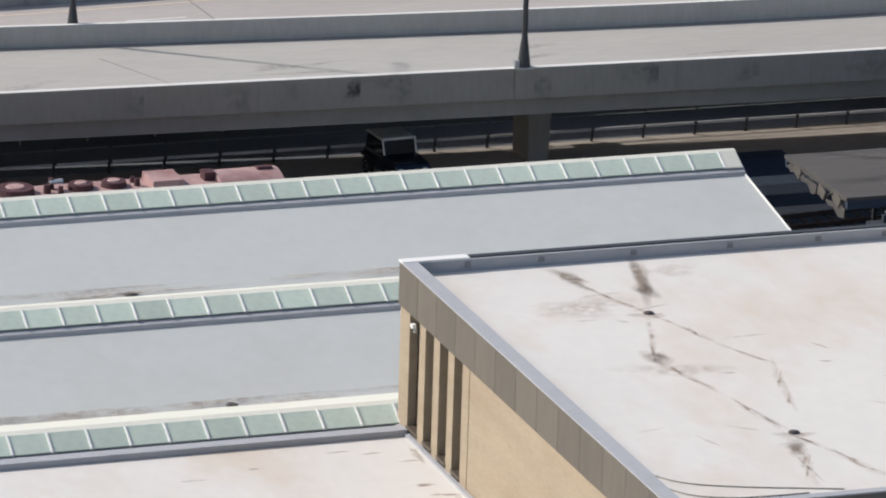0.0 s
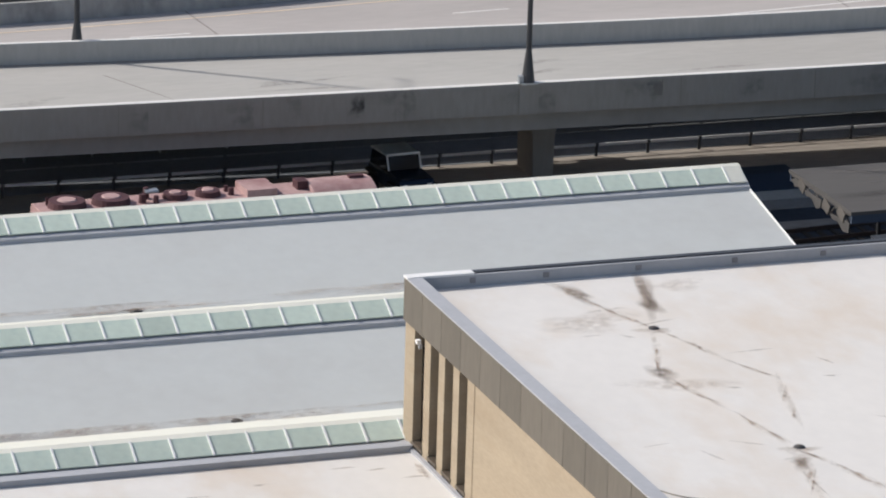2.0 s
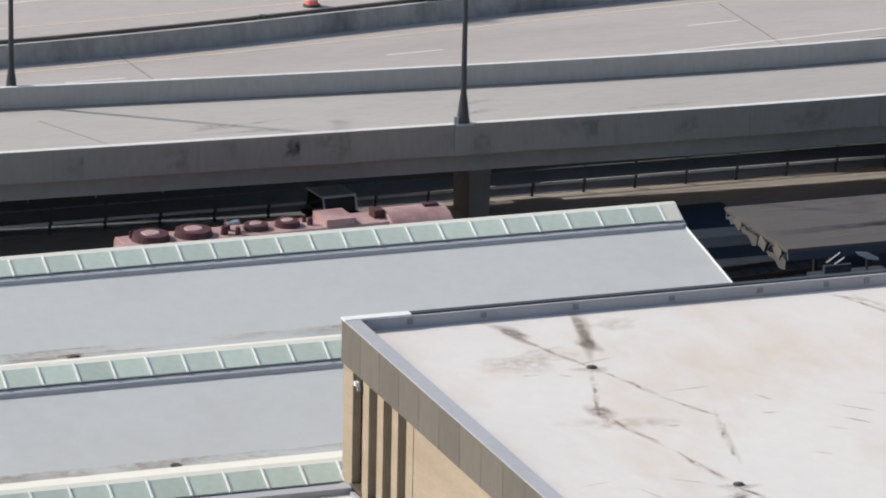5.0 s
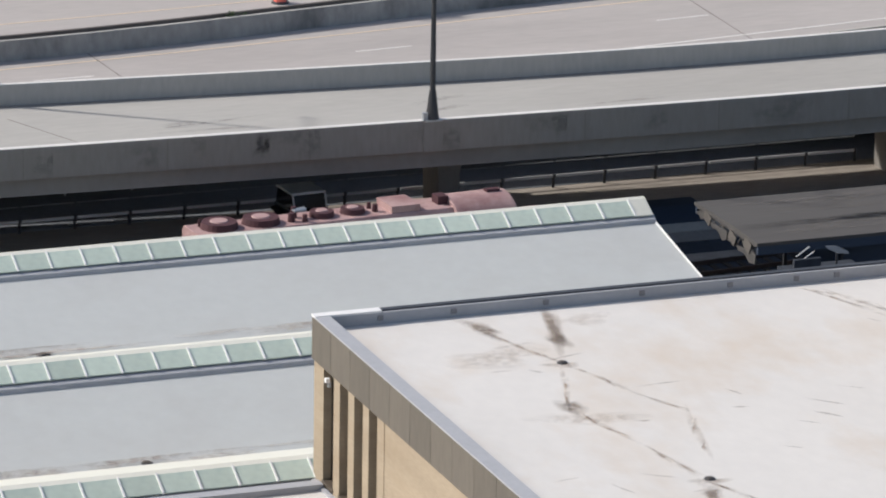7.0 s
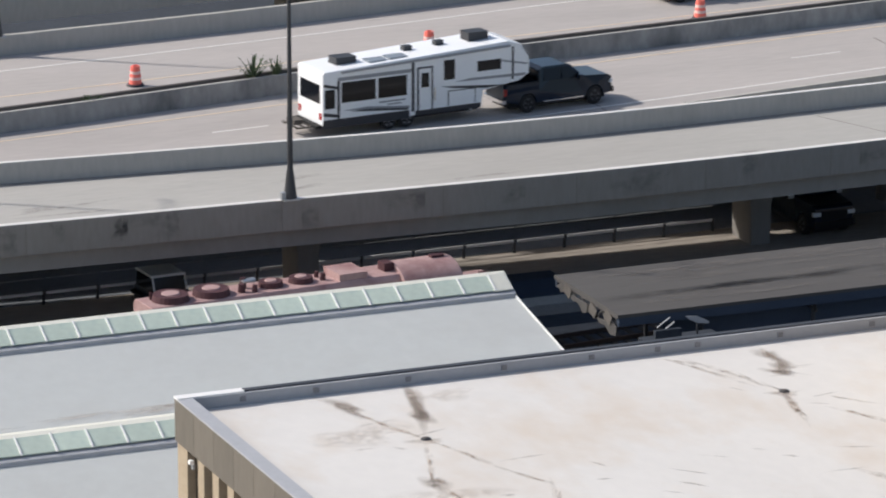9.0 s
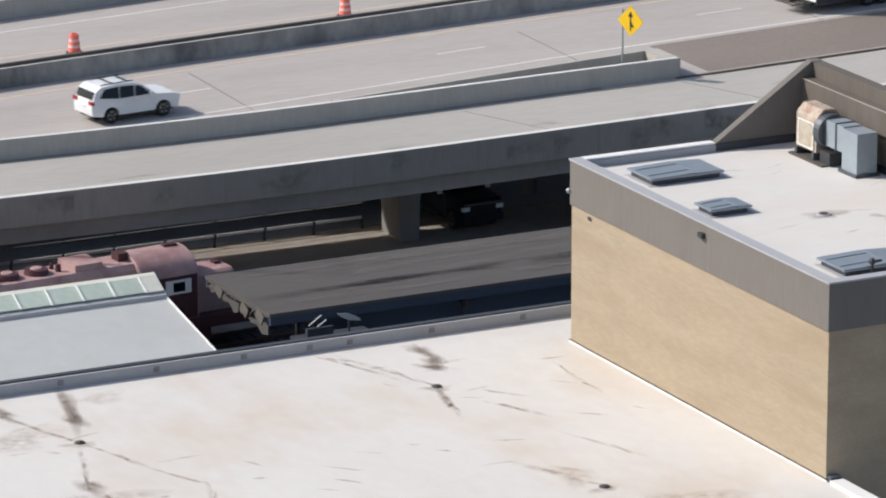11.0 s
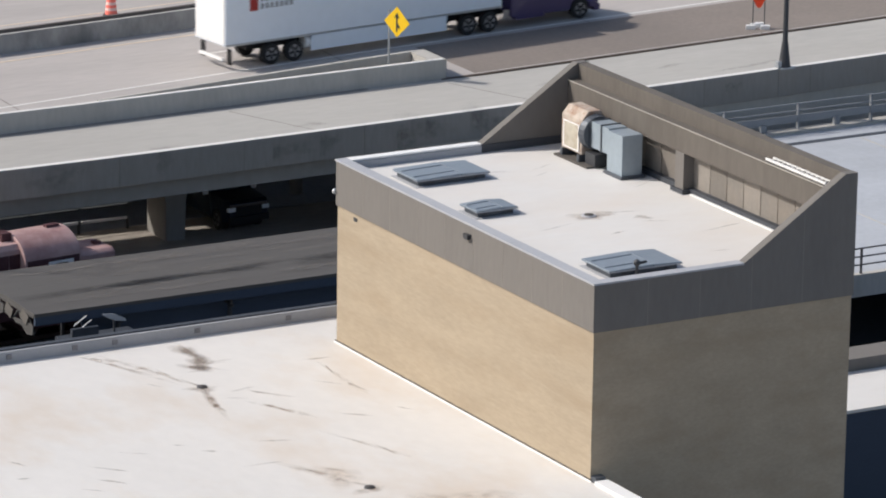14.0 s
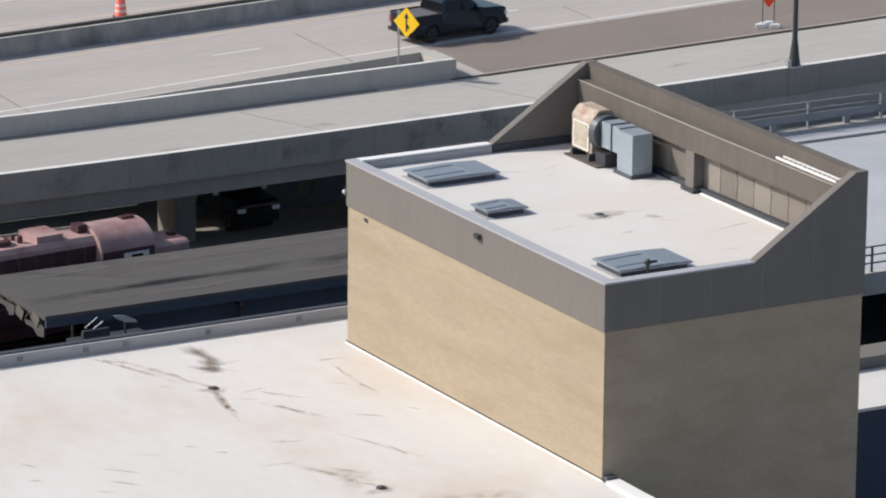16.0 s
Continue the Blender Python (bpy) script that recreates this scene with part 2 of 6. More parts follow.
# ---- mesh helpers ----
def cube(bm, x0, x1, y0, y1, z0, z1, m=None):
    vs = [bm.verts.new(p) for p in ((x0, y0, z0), (x1, y0, z0), (x1, y1, z0), (x0, y1, z0), (x0, y0, z1), (x1, y0, z1), (x1, y1, z1), (x0, y1, z1))]
    if m is not None:
        for v in vs:
            v.co = m @ v.co
    return [bm.faces.new([vs[i] for i in q]) for q in ((0, 3, 2, 1), (4, 5, 6, 7), (0, 1, 5, 4), (1, 2, 6, 5), (2, 3, 7, 6), (3, 0, 4, 7))]


def prism(bm, outline, axis, a, b):
    """A closed outline pushed along an axis from a to b. x: outline (y, z); y: outline (x, z); z: outline (x, y)."""
    def at(p, h):
        return {"x": (h, p[0], p[1]), "y": (p[0], h, p[1]), "z": (p[0], p[1], h)}[axis]
    lo, hi = [bm.verts.new(at(p, a)) for p in outline], [bm.verts.new(at(p, b)) for p in outline]
    k = len(outline)
    fs = [bm.faces.new(lo), bm.faces.new(hi)]
    for i in range(k):
        fs.append(bm.faces.new((lo[i], lo[(i + 1) % k], hi[(i + 1) % k], hi[i])))
    bmesh.ops.recalc_face_normals(bm, faces=fs)
    return fs


def tube(bm, p, q, r, r2=None, sides=8):
    """A round bar from p to q."""
    p, q = Vector(p), Vector(q)
    d = q - p
    m = Matrix.Translation((p + q) / 2) @ d.to_track_quat("Z", "Y").to_matrix().to_4x4()
    bmesh.ops.create_cone(bm, cap_ends=True, segments=sides, radius1=r, radius2=r if r2 is None else r2, depth=d.length, matrix=m)


def sweep(bm, profile, line, xs):
    """A closed profile of (dy, z) swept along y = line(x)."""
    rings = []
    for x in xs:
        y = line(x)
        rings.append([bm.verts.new((x, y + dy, z)) for dy, z in profile])
    k = len(profile)
    fs = []
    for a, b in zip(rings, rings[1:]):
        for i in range(k):
            fs.append(bm.faces.new((a[i], a[(i + 1) % k], b[(i + 1) % k], b[i])))
    fs += [bm.faces.new(rings[0]), bm.faces.new(rings[-1])]
    bmesh.ops.recalc_face_normals(bm, faces=fs)


def mesh_of(name, bm, material, bevel=0.0, smooth=False):
    me = bpy.data.meshes.new(name)
    if bevel:
        es = [e for e in bm.edges if len(e.link_faces) == 2 and e.calc_face_angle(0) > 0.5]
        bmesh.ops.bevel(bm, geom=es, offset=bevel, segments=2, affect="EDGES", profile=0.5, clamp_overlap=True)
    bm.to_mesh(me)
    bm.free()
    for mm in (material if isinstance(material, (list, tuple)) else [material]):
        me.materials.append(mm)
    if smooth:
        for p in me.polygons:
            p.use_smooth = True
    return me


def part(name, bm, material, parent=None, label="", bevel=0.0, smooth=False):
    ob = new(name, mesh_of(name, bm, material, bevel, smooth))
    if parent:
        ob.parent = parent
    if label:
        ob["label"] = label
    return ob


def boxpart(name, dims, material, parent=None, label="", bevel=0.0, m=None):
    bm = bmesh.new()
    cube(bm, *dims, m=m)
    return part(name, bm, material, parent, label, bevel)


def thing(name, label, category, at=(0, 0, 0), group="", kind="", rz=0.0):
    ob = new(name)
    ob.matrix_basis = pose(*at, 0, 0, rz)
    return tagged(ob, label, category, group, kind)


def line_of(*knots):
    """y as a smooth function of x through knots, straight beyond them."""
    kx, ky = [k[0] for k in knots], [k[1] for k in knots]

    def at(x):
        if x <= kx[0]:
            s = (ky[1] - ky[0]) / (kx[1] - kx[0])
            return ky[0] + s * (x - kx[0])
        if x >= kx[-1]:
            s = (ky[-1] - ky[-2]) / (kx[-1] - kx[-2])
            return ky[-1] + s * (x - kx[-1])
        return float(np.interp(x, kx, ky))

    def soft(x):
        return sum(at(x + d) for d in (-6, -4, -2, 0, 2, 4, 6)) / 7
    return soft


XS = [-420, -300, -200, -140, -100, -60, -20] + list(range(0, 181, 3)) + [200, 240, 300, 380, 460]
DECK = 4.6        # top of the highway deck
BTOP = 5.5        # top of its barriers

# ---- ground: lower along the railway, rising to the highway's piers ----
bm = bmesh.new()
gx, gy = [-1500, -400, -150] + list(range(-100, 261, 10)) + [400, 1500], [(-1200, -1.2), (60, -1.2), (150, -1.2), (183.0, -1.2), (185.2, -0.75), (187.6, 0.0), (200, 0.0), (240, 0.0), (1800, 0.0)]
rows = [[bm.verts.new((x, y, z)) for y, z in gy] for x in gx]
for a, b in zip(rows, rows[1:]):
    for k in range(len(gy) - 1):
        bm.faces.new((a[k], b[k], b[k + 1], a[k + 1]))
tagged(part("ground", bm, M_DIRT), "brown packed dirt and gravel ground along the railway", "ground", kind="structure")

# ---- elevated highway ----
y_near = line_of((-420, 190.5), (-100, 188.6), (20, 187.2), (45, 186.2), (60, 185.45), (72, 185.0), (85, 184.5), (100, 184.9), (115, 185.5), (130, 186.4), (160, 188.6), (460, 222.0))
y_second = line_of((-420, 202.5), (-100, 199.6), (10, 198.5), (40, 197.0), (50, 196.1), (60, 195.15), (72, 194.15), (83, 193.5), (91, 193.5), (98, 193.9), (109.4, 194.2))
y_gore = line_of((85, 193.3), (92.8, 194.3), (98.3, 195.1), (108.6, 196.4), (120, 197.8))
y_seam = line_of((95, 193.2), (109.3, 194.1), (116.4, 194.7), (124.6, 195.3), (133.7, 195.9), (160, 198.3), (460, 231.6))
y_white = line_of((60, 193.8), (76, 196.2), (85.3, 197.6), (93.8, 198.6), (106, 200.3), (119, 201.6), (132, 202.8), (160, 205.9), (460, 240.0))
y_lane = line_of((-420, 207.0), (-100, 203.2), (10, 200.9), (40, 199.1), (60, 199.4), (73, 200.3), (90, 202.0), (110, 204.4), (130, 206.5), (160, 209.9), (460, 244.0))
y_yellow = line_of((-420, 210.0), (-100, 206.0), (10, 202.6), (40, 201.2), (52, 201.3), (60, 201.95), (67.5, 202.75), (74, 203.6), (89, 205.6), (98, 206.7), (115, 208.4), (160, 213.4), (460, 247.5))
y_med = line_of((-420, 212.0), (-100, 208.0), (10, 204.0), (40, 202.7), (52, 202.65), (60, 203.15), (68, 204.25), (75, 205.5), (89.5, 207.2), (98, 207.9), (106, 208.8), (114, 209.6), (160, 214.7), (460, 249.0))
y_yel2 = line_of((-420, 216.5), (-100, 212.5), (10, 210.4), (50, 209.0), (66, 210.0), (80, 211.5), (100, 213.2), (120, 215.2), (160, 219.6), (460, 254.0))
y_white2 = line_of((-420, 221.5), (-100, 217.5), (10, 215.0), (50, 213.4), (67, 214.8), (85, 216.7), (98, 218.5), (120, 221), (160, 225.4), (460, 260.0))
y_far = line_of((-420, 224.0), (-100, 220.0), (10, 217.8), (50, 216.6), (67, 217.7), (82, 218.6), (90, 219.9), (120, 223), (160, 227.6), (460, 262.0))

highway = thing("highway", "elevated concrete highway with a ramp beside it", "highway", kind="structure")

def y_edge(x):
    return y_second(x) + 0.3 if x < 108.8 else y_seam(x)


def band(bm, ya, yb, z0, z1, xs):
    """A slab between two lines."""
    rings = [[bm.verts.new(p) for p in ((x, ya(x), z0), (x, ya(x), z1), (x, yb(x), z1), (x, yb(x), z0))] for x in xs]
    fs = []
    for a, b in zip(rings, rings[1:]):
        for i in range(4):
            fs.append(bm.faces.new((a[i], a[(i + 1) % 4], b[(i + 1) % 4], b[i])))
    fs += [bm.faces.new(rings[0]), bm.faces.new(rings[-1])]
    bmesh.ops.recalc_face_normals(bm, faces=fs)


bm = bmesh.new()
band(bm, lambda x: y_near(x) + 0.35, lambda x: y_edge(x) - 0.3, DECK - 0.5, DECK, XS)
part("ramp_deck", bm, M_RAMP, highway)
bm = bmesh.new()
band(bm, lambda x: y_edge(x) + float(np.interp(x, [58, 74, 84, 92], [0.4, 1.6, 1.6, 0.4])), lambda x: y_far(x) + 0.3, DECK - 0.5, DECK + 0.004, [x for x in XS if x < 93] + [93])
band(bm, lambda x: y_gore(x) - 0.15, lambda x: y_far(x) + 0.3, DECK - 0.5, DECK + 0.004, [93, 96, 99, 102, 105, 108.6])
band(bm, lambda x: y_edge(x) + 0.02, lambda x: y_far(x) + 0.3, DECK - 0.5, DECK + 0.004, [108.6] + [x for x in XS if x > 110])
part("carriageway", bm, M_DECK, highway)
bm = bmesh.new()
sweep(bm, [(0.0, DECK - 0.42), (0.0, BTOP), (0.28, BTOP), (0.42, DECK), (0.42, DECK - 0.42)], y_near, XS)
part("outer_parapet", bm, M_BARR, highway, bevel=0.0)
# Thin strip paints the sunlit highlight along the parapet top.
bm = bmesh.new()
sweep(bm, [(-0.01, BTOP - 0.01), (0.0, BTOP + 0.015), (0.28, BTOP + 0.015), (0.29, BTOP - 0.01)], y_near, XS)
part("parapet_sun_top", bm, M_SUNTOP, highway, "parapet top painted pale for sunlight")
bm = bmesh.new()
sweep(bm, [(0.5, DECK - 1.25), (0.5, DECK - 0.45), (8.3, DECK - 0.48), (8.3, DECK - 1.25)], y_near, XS)
band(bm, lambda x: y_edge(x) + 1.2, lambda x: y_far(x) - 1.0, DECK - 1.25, DECK - 0.48, XS)
part("girder", bm, M_GIRD, highway)
bm = bmesh.new()
xs2 = [x for x in XS if x < 107] + [109.2]
sweep(bm, [(-0.02, DECK - 0.1), (0.1, BTOP), (0.32, BTOP), (0.44, DECK - 0.1)], y_second, xs2)
part("ramp_barrier", bm, M_BARR2, highway, "pale concrete barrier beside the ramp")
# Same painted highlight along the top of the ramp barrier.
bm = bmesh.new()
sweep(bm, [(0.09, BTOP - 0.01), (0.1, BTOP + 0.012), (0.32, BTOP + 0.012), (0.33, BTOP - 0.01)], y_second, xs2)
part("barrier_sun_top", bm, M_SUNTOP, highway, "barrier top painted pale for sunlight")
bm = bmesh.new()
sweep(bm, [(-0.2, DECK - 0.1), (-0.12, BTOP), (0.1, BTOP), (0.2, DECK - 0.1)], y_gore, [91.5, 94, 97, 100, 103, 106, 108.8])
part("gore_barrier", bm, M_BARR2, highway)
boxpart("gore_end", (108.55, 109.35, 194.3, 196.5, DECK - 0.1, BTOP - 0.01), M_BARR2, highway, "blunt concrete end of the gore barrier", 0.04)
bm = bmesh.new()
sweep(bm, [(0.0, DECK - 0.1), (0.08, BTOP), (0.34, BTOP), (0.42, DECK - 0.1)], y_med, XS)
part("median_barrier", bm, M_MED, highway, "weathered grey concrete median")
# Second median wall; the shade on its near face is in the dark colour.
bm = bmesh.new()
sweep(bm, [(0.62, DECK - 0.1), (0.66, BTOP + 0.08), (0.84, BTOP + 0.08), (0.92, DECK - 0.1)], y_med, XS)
part("median_barrier", bm, M_MEDSHADE, highway, "second median wall, painted dark for its shaded face")
# Pale strip paints the sunlit top edge of the median.
bm = bmesh.new()
sweep(bm, [(0.08, BTOP - 0.01), (0.09, BTOP + 0.01), (0.2, BTOP + 0.01), (0.21, BTOP - 0.01)], y_med, XS)
part("barrier_sun_top", bm, M_BARR2, highway)
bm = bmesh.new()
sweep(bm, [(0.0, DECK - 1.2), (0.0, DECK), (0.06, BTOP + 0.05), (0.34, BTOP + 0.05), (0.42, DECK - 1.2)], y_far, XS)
part("far_parapet", bm, M_BARR2, highway)


def stripe(name, line, w, xs, material, lift=0.012, label=""):
    bm = bmesh.new()
    sweep(bm, [(-w / 2, DECK - 0.02), (-w / 2, DECK + lift), (w / 2, DECK + lift), (w / 2, DECK - 0.02)], line, xs)
    return part(name, bm, material, highway, label)


bm = bmesh.new()
band(bm, lambda x: y_seam(x) + 0.3, lambda x: y_white(x) - 0.5, DECK - 0.02, DECK + 0.009, [111, 112.5] + list(range(114, 181, 3)))
part("shoulder", bm, M_PATCH, highway, "brown asphalt shoulder")
stripe("edge_line", y_white, 0.15, list(range(78, 181, 3)), M_PAINTW)
stripe("yellow_line", y_yellow, 0.13, list(range(-20, 181, 3)), M_PAINTY)
stripe("yellow_line", y_yel2, 0.13, list(range(-20, 181, 3)), M_PAINTY)
stripe("edge_line", y_white2, 0.14, list(range(-20, 181, 3)), M_PAINTW)
stripe("joint_or_shade_strip", y_seam, 0.22, list(range(109, 181, 3)), M_SEAM, 0.016, "rusty brown deck joint")
# Darker strip paints the shadow at the foot of the ramp barrier.
stripe("joint_or_shade_strip", lambda x: y_second(x) - 0.16, 0.38, [x for x in XS if -60 < x < 108], M_BARR, 0.01)
for k in range(-3, 8):
    x = 71.3 + 15.0 * k
    stripe("lane_dash", y_lane, 0.12, [x, x + 1.3, x + 2.7], M_PAINTW)

# piers under the ramp
for x, y in ((71.85, 190.5), (93.05, 190.2), (114.0, 190.6)):
    p = thing("bridge_pier", "flared concrete bridge pier under the ramp", "bridge pier", (x, y, 0), group="bridge piers", kind="structure")
    bm = bmesh.new()
    prism(bm, [(-0.47, -0.2), (0.47, -0.2), (0.5, 1.7), (0.62, 2.4), (0.85, 2.98), (-0.85, 2.98), (-0.62, 2.4), (-0.5, 1.7)], "y", -0.75, 1.2)
    part("column", bm, M_BARR, p, "flared concrete column", bevel=0.05)
    bm = bmesh.new()
    prism(bm, [(-0.85, 2.95), (0.85, 2.95), (1.0, 3.32), (-1.0, 3.32)], "y", -3.4, 3.6)
    part("cap", bm, M_GIRD, p)

# ---- near flat-roofed building ----
NX, NY, NR, NP = 52.16, 150.35, 8.6, 9.05
SY = 125.35        # south face of the building
near = thing("flat_roof_building", "tan brick building with a stained white flat roof", "building", kind="structure")
bm = bmesh.new()
prism(bm, [(NX + 0.3, SY + 0.2), (78.75, SY + 0.2), (78.75, 130.2), (88.3, 130.2), (88.3, NY - 0.35), (NX + 0.3, NY - 0.35)], "z", -1.5, NR)
part("roof", bm, M_ROOF, near, "white roof membrane with brown water stains")
bm = bmesh.new()
cube(bm, NX + 0.02, NX + 0.4, SY + 0.02, 143.33, -1.5, 7.5)
part("wall", bm, M_BRICK, near, "tan brick wall")
boxpart("fascia_backing", (NX - 0.05, NX + 0.42, SY + 0.01, NY - 0.01, 7.53, NP - 0.05), M_FASCIAN, near)
FASCIA_STEP = (NY - SY) / 13
for k in range(13):
    y = SY + k * FASCIA_STEP
    boxpart("fascia_panel", (NX - 0.08, NX - 0.05, y + 0.012, y + FASCIA_STEP - 0.012, 7.51, NP - 0.06), M_FASCIAN, near, "grey-brown concrete fascia panel")
boxpart("south_wall", (NX + 0.42, 78.7, SY, SY + 0.35, -1.5, 7.5), M_BRICK, near, "tan brick wall in shade")
boxpart("south_fascia", (NX + 0.42, 78.7, SY - 0.06, SY + 0.35, 7.51, NP - 0.05), M_FASCIA, near, "grey concrete fascia in shade")
boxpart("coping", (NX + 0.44, 78.7, SY - 0.1, SY + 0.22, NP - 0.05, NP), M_FLASH, near, "grey metal coping")
bm = bmesh.new()
cube(bm, NX + 0.42, 88.3, NY - 0.35, NY, -1.5, NP - 0.05)
part("back_parapet", bm, M_FLASH, near, "grey metal-clad parapet")
bm = bmesh.new()
cube(bm, NX - 0.1, NX + 0.44, SY - 0.1, NY - 0.36, NP - 0.05, NP)
part("coping", bm, M_FLASH, near)
bm = bmesh.new()
cube(bm, NX + 2.3, 88.3, NY - 0.22, NY + 0.04, NP - 0.05, NP)
part("coping", bm, M_DARKEDGE, near, "dark coping strip")
bm = bmesh.new()
cube(bm, NX - 0.1, NX + 2.3, NY - 0.36, NY + 0.04, NP - 0.05, NP + 0.02)
part("coping", bm, M_FLASHW, near, "white coping patch")

# ---- penthouse on the near roof ----
BX0, BX1, BY0, BY1, BZ, BM = 78.55, 88.39, 129.73, 147.15, 15.22, 13.6
NOTCH, PEAK = 84.09, 17.76
pent = thing("penthouse", "tan brick rooftop penthouse with a grey concrete parapet", "rooftop structure", kind="structure")
bm = bmesh.new()
cube(bm, BX0, BX1, BY0, BY1, -1.5, BM)
part("wall", bm, M_BRICK, pent, "tan brick wall")
bm = bmesh.new()
cube(bm, BX0 + 0.35, BX1 - 0.5, BY0 + 0.3, BY1 - 0.3, BM, BZ - 0.3)
part("roof", bm, M_ROOF2, pent, "white roof membrane")
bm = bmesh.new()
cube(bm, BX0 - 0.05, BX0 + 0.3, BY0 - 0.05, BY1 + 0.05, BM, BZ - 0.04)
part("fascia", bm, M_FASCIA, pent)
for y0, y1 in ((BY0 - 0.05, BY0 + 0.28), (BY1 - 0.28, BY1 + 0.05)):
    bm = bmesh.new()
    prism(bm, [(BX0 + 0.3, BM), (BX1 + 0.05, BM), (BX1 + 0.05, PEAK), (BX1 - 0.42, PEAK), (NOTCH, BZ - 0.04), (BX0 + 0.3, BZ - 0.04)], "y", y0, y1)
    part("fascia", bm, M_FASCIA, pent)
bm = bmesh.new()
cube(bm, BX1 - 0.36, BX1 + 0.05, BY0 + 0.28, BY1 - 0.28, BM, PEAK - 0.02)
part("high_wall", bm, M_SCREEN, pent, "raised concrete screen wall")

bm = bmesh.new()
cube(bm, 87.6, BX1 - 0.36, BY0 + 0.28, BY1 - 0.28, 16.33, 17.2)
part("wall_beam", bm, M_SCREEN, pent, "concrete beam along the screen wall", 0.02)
boxpart("beam_flashing", (87.59, 87.615, BY0 + 0.28, BY1 - 0.28, 17.185, 17.21), M_TANTRIM, pent, "thin weathered flashing")
boxpart("pilaster", (87.55, 88.0, 138.93, 139.47, 14.9, 16.33), M_FASCIA, pent, bevel=0.02)
boxpart("pilaster_base", (87.45, 88.0, 138.8, 139.6, 14.9, 15.06), M_DARKEDGE, pent)
for k in range(16):
    y = BY0 + 0.75 + k * 1.06
    if y < BY1 - 0.9:
        boxpart("wall_panel", (87.97, 88.04, y, y + 1.02, 15.1, 16.32), M_PANEL, pent)
bm = bmesh.new()
cube(bm, 87.75, 88.0, BY0 + 0.3, BY1 - 0.3, 14.92, 15.1)
part("base_flashing", bm, M_DARKEDGE, pent)
bm = bmesh.new()
cube(bm, 87.66, 87.75, BY0 + 0.3, 138.7, 14.92, 14.96)
part("base_flashing", bm, M_FLASHW, pent, "white flashing strip at the wall base")
for k in range(1, 9):
    y = BY0 + k * (BY1 - BY0) / 9
    boxpart("fascia_seam", (BX0 - 0.054, BX0 - 0.04, y - 0.012, y + 0.012, BM + 0.02, BZ - 0.06), M_JOINT, pent)
for k in range(1, 5):
    x = BX0 + k * (BX1 - BX0) / 5
    boxpart("fascia_seam", (x - 0.012, x + 0.012, BY0 - 0.054, BY0 - 0.04, BM + 0.02, (BZ if x < NOTCH else BZ + (x - NOTCH) * (PEAK - BZ) / (BX1 - 0.42 - NOTCH)) - 0.08), M_JOINT, pent)
# copings
boxpart("coping", (BX0 - 0.09, BX0 + 0.36, BY0 - 0.09, BY1 + 0.09, BZ - 0.04, BZ + 0.02), M_FLASH, pent, "grey metal coping")
boxpart("coping", (BX0 + 0.36, NOTCH, BY1 - 0.3, BY1 + 0.08, BZ - 0.04, BZ + 0.025), M_FLASHW, pent, "pale metal coping")
boxpart("coping", (BX0 + 0.36, NOTCH + 0.02, BY0 - 0.09, BY0 + 0.32, BZ - 0.04, BZ + 0.02), M_FLASH, pent)
boxpart("inner_flashing", (BX0 + 0.36, NOTCH, BY1 - 0.34, BY1 - 0.28, BZ - 0.3, BZ - 0.05), M_FLASH, pent)
boxpart("inner_flashing", (NOTCH, 87.7, BY1 - 0.34, BY1 - 0.28, BZ - 0.3, BZ - 0.02), M_DARKEDGE, pent, "dark base flashing")
boxpart("scupper", (BX0 - 0.2, BX0, 137.65, 137.95, 14.72, 14.88), M_STEELD, pent, "small dark roof scupper", 0.02)
boxpart("scupper", (BX0 - 0.02, BX0 + 0.02, 145.7, 145.95, 13.32, 13.45), M_STEELD, pent)
# wall foot flashing on the near roof
boxpart("foot_seal", (BX0 - 0.03, BX0, BY0 - 0.1, BY1 + 0.1, NR + 0.05, NR + 0.09), M_SOILD, pent, "dark seal line")
boxpart("foot_flashing", (BX0 - 0.05, BX0, BY0 - 0.1, BY1 + 0.1, NR, NR + 0.05), M_FLASHW, pent, "white flashing at the wall foot")
boxpart("downpipe_box", (BX0 + 0.02, BX0 + 0.4, BY0 - 0.3, BY0 - 0.01, NR - 0.2, NR + 0.2), M_HATCHD, pent, "dark collector box at the corner", 0.03)
boxpart("edge_coping", (78.5, 79.0, SY + 0.42, BY0 - 0.35, NR, NR + 0.12), M_FLASHW, near, "white edge coping", 0.03)

# louvred bays in the left-hand wall
for y0, y1 in ((149.31, 148.32), (147.67, 146.87), (146.23, 145.42), (144.79, 144.01)):
    boxpart("louvre_panel", (NX + 0.3, NX + 0.36, y1 - 0.02, y0 + 0.02, 3.25, 7.51), M_BRONZE, near, "dark bronze louvred window bay")
    bm = bmesh.new()
    for k in range(28):
        z = 3.62 + k * 0.143
        cube(bm, NX + 0.285, NX + 0.31, y1, y0, z, z + 0.03)
    part("louvre_blades", bm, M_BRONZE, near)
    boxpart("sill", (NX - 0.03, NX + 0.34, y1 - 0.05, y0 + 0.05, 3.38, 3.5), M_BRONZE, near, bevel=0.02)
for y0, y1 in ((150.31, 149.33), (148.30, 147.69), (146.85, 146.25), (145.40, 144.81), (143.99, 143.33)):
    boxpart("brick_pier", (NX, NX + 0.4, y1, y0, -1.5, 7.51), M_BRICK, near, bevel=0.015)
boxpart("back_wall", (NX + 0.36, NX + 0.42, 143.33, 150.31, -1.5, 7.51), M_BRONZE, near)
boxpart("foot_flashing", (NX - 0.16, NX, SY, 150.05, 3.2, 3.3), M_FLASH, near, "grey flashing at the wall foot")

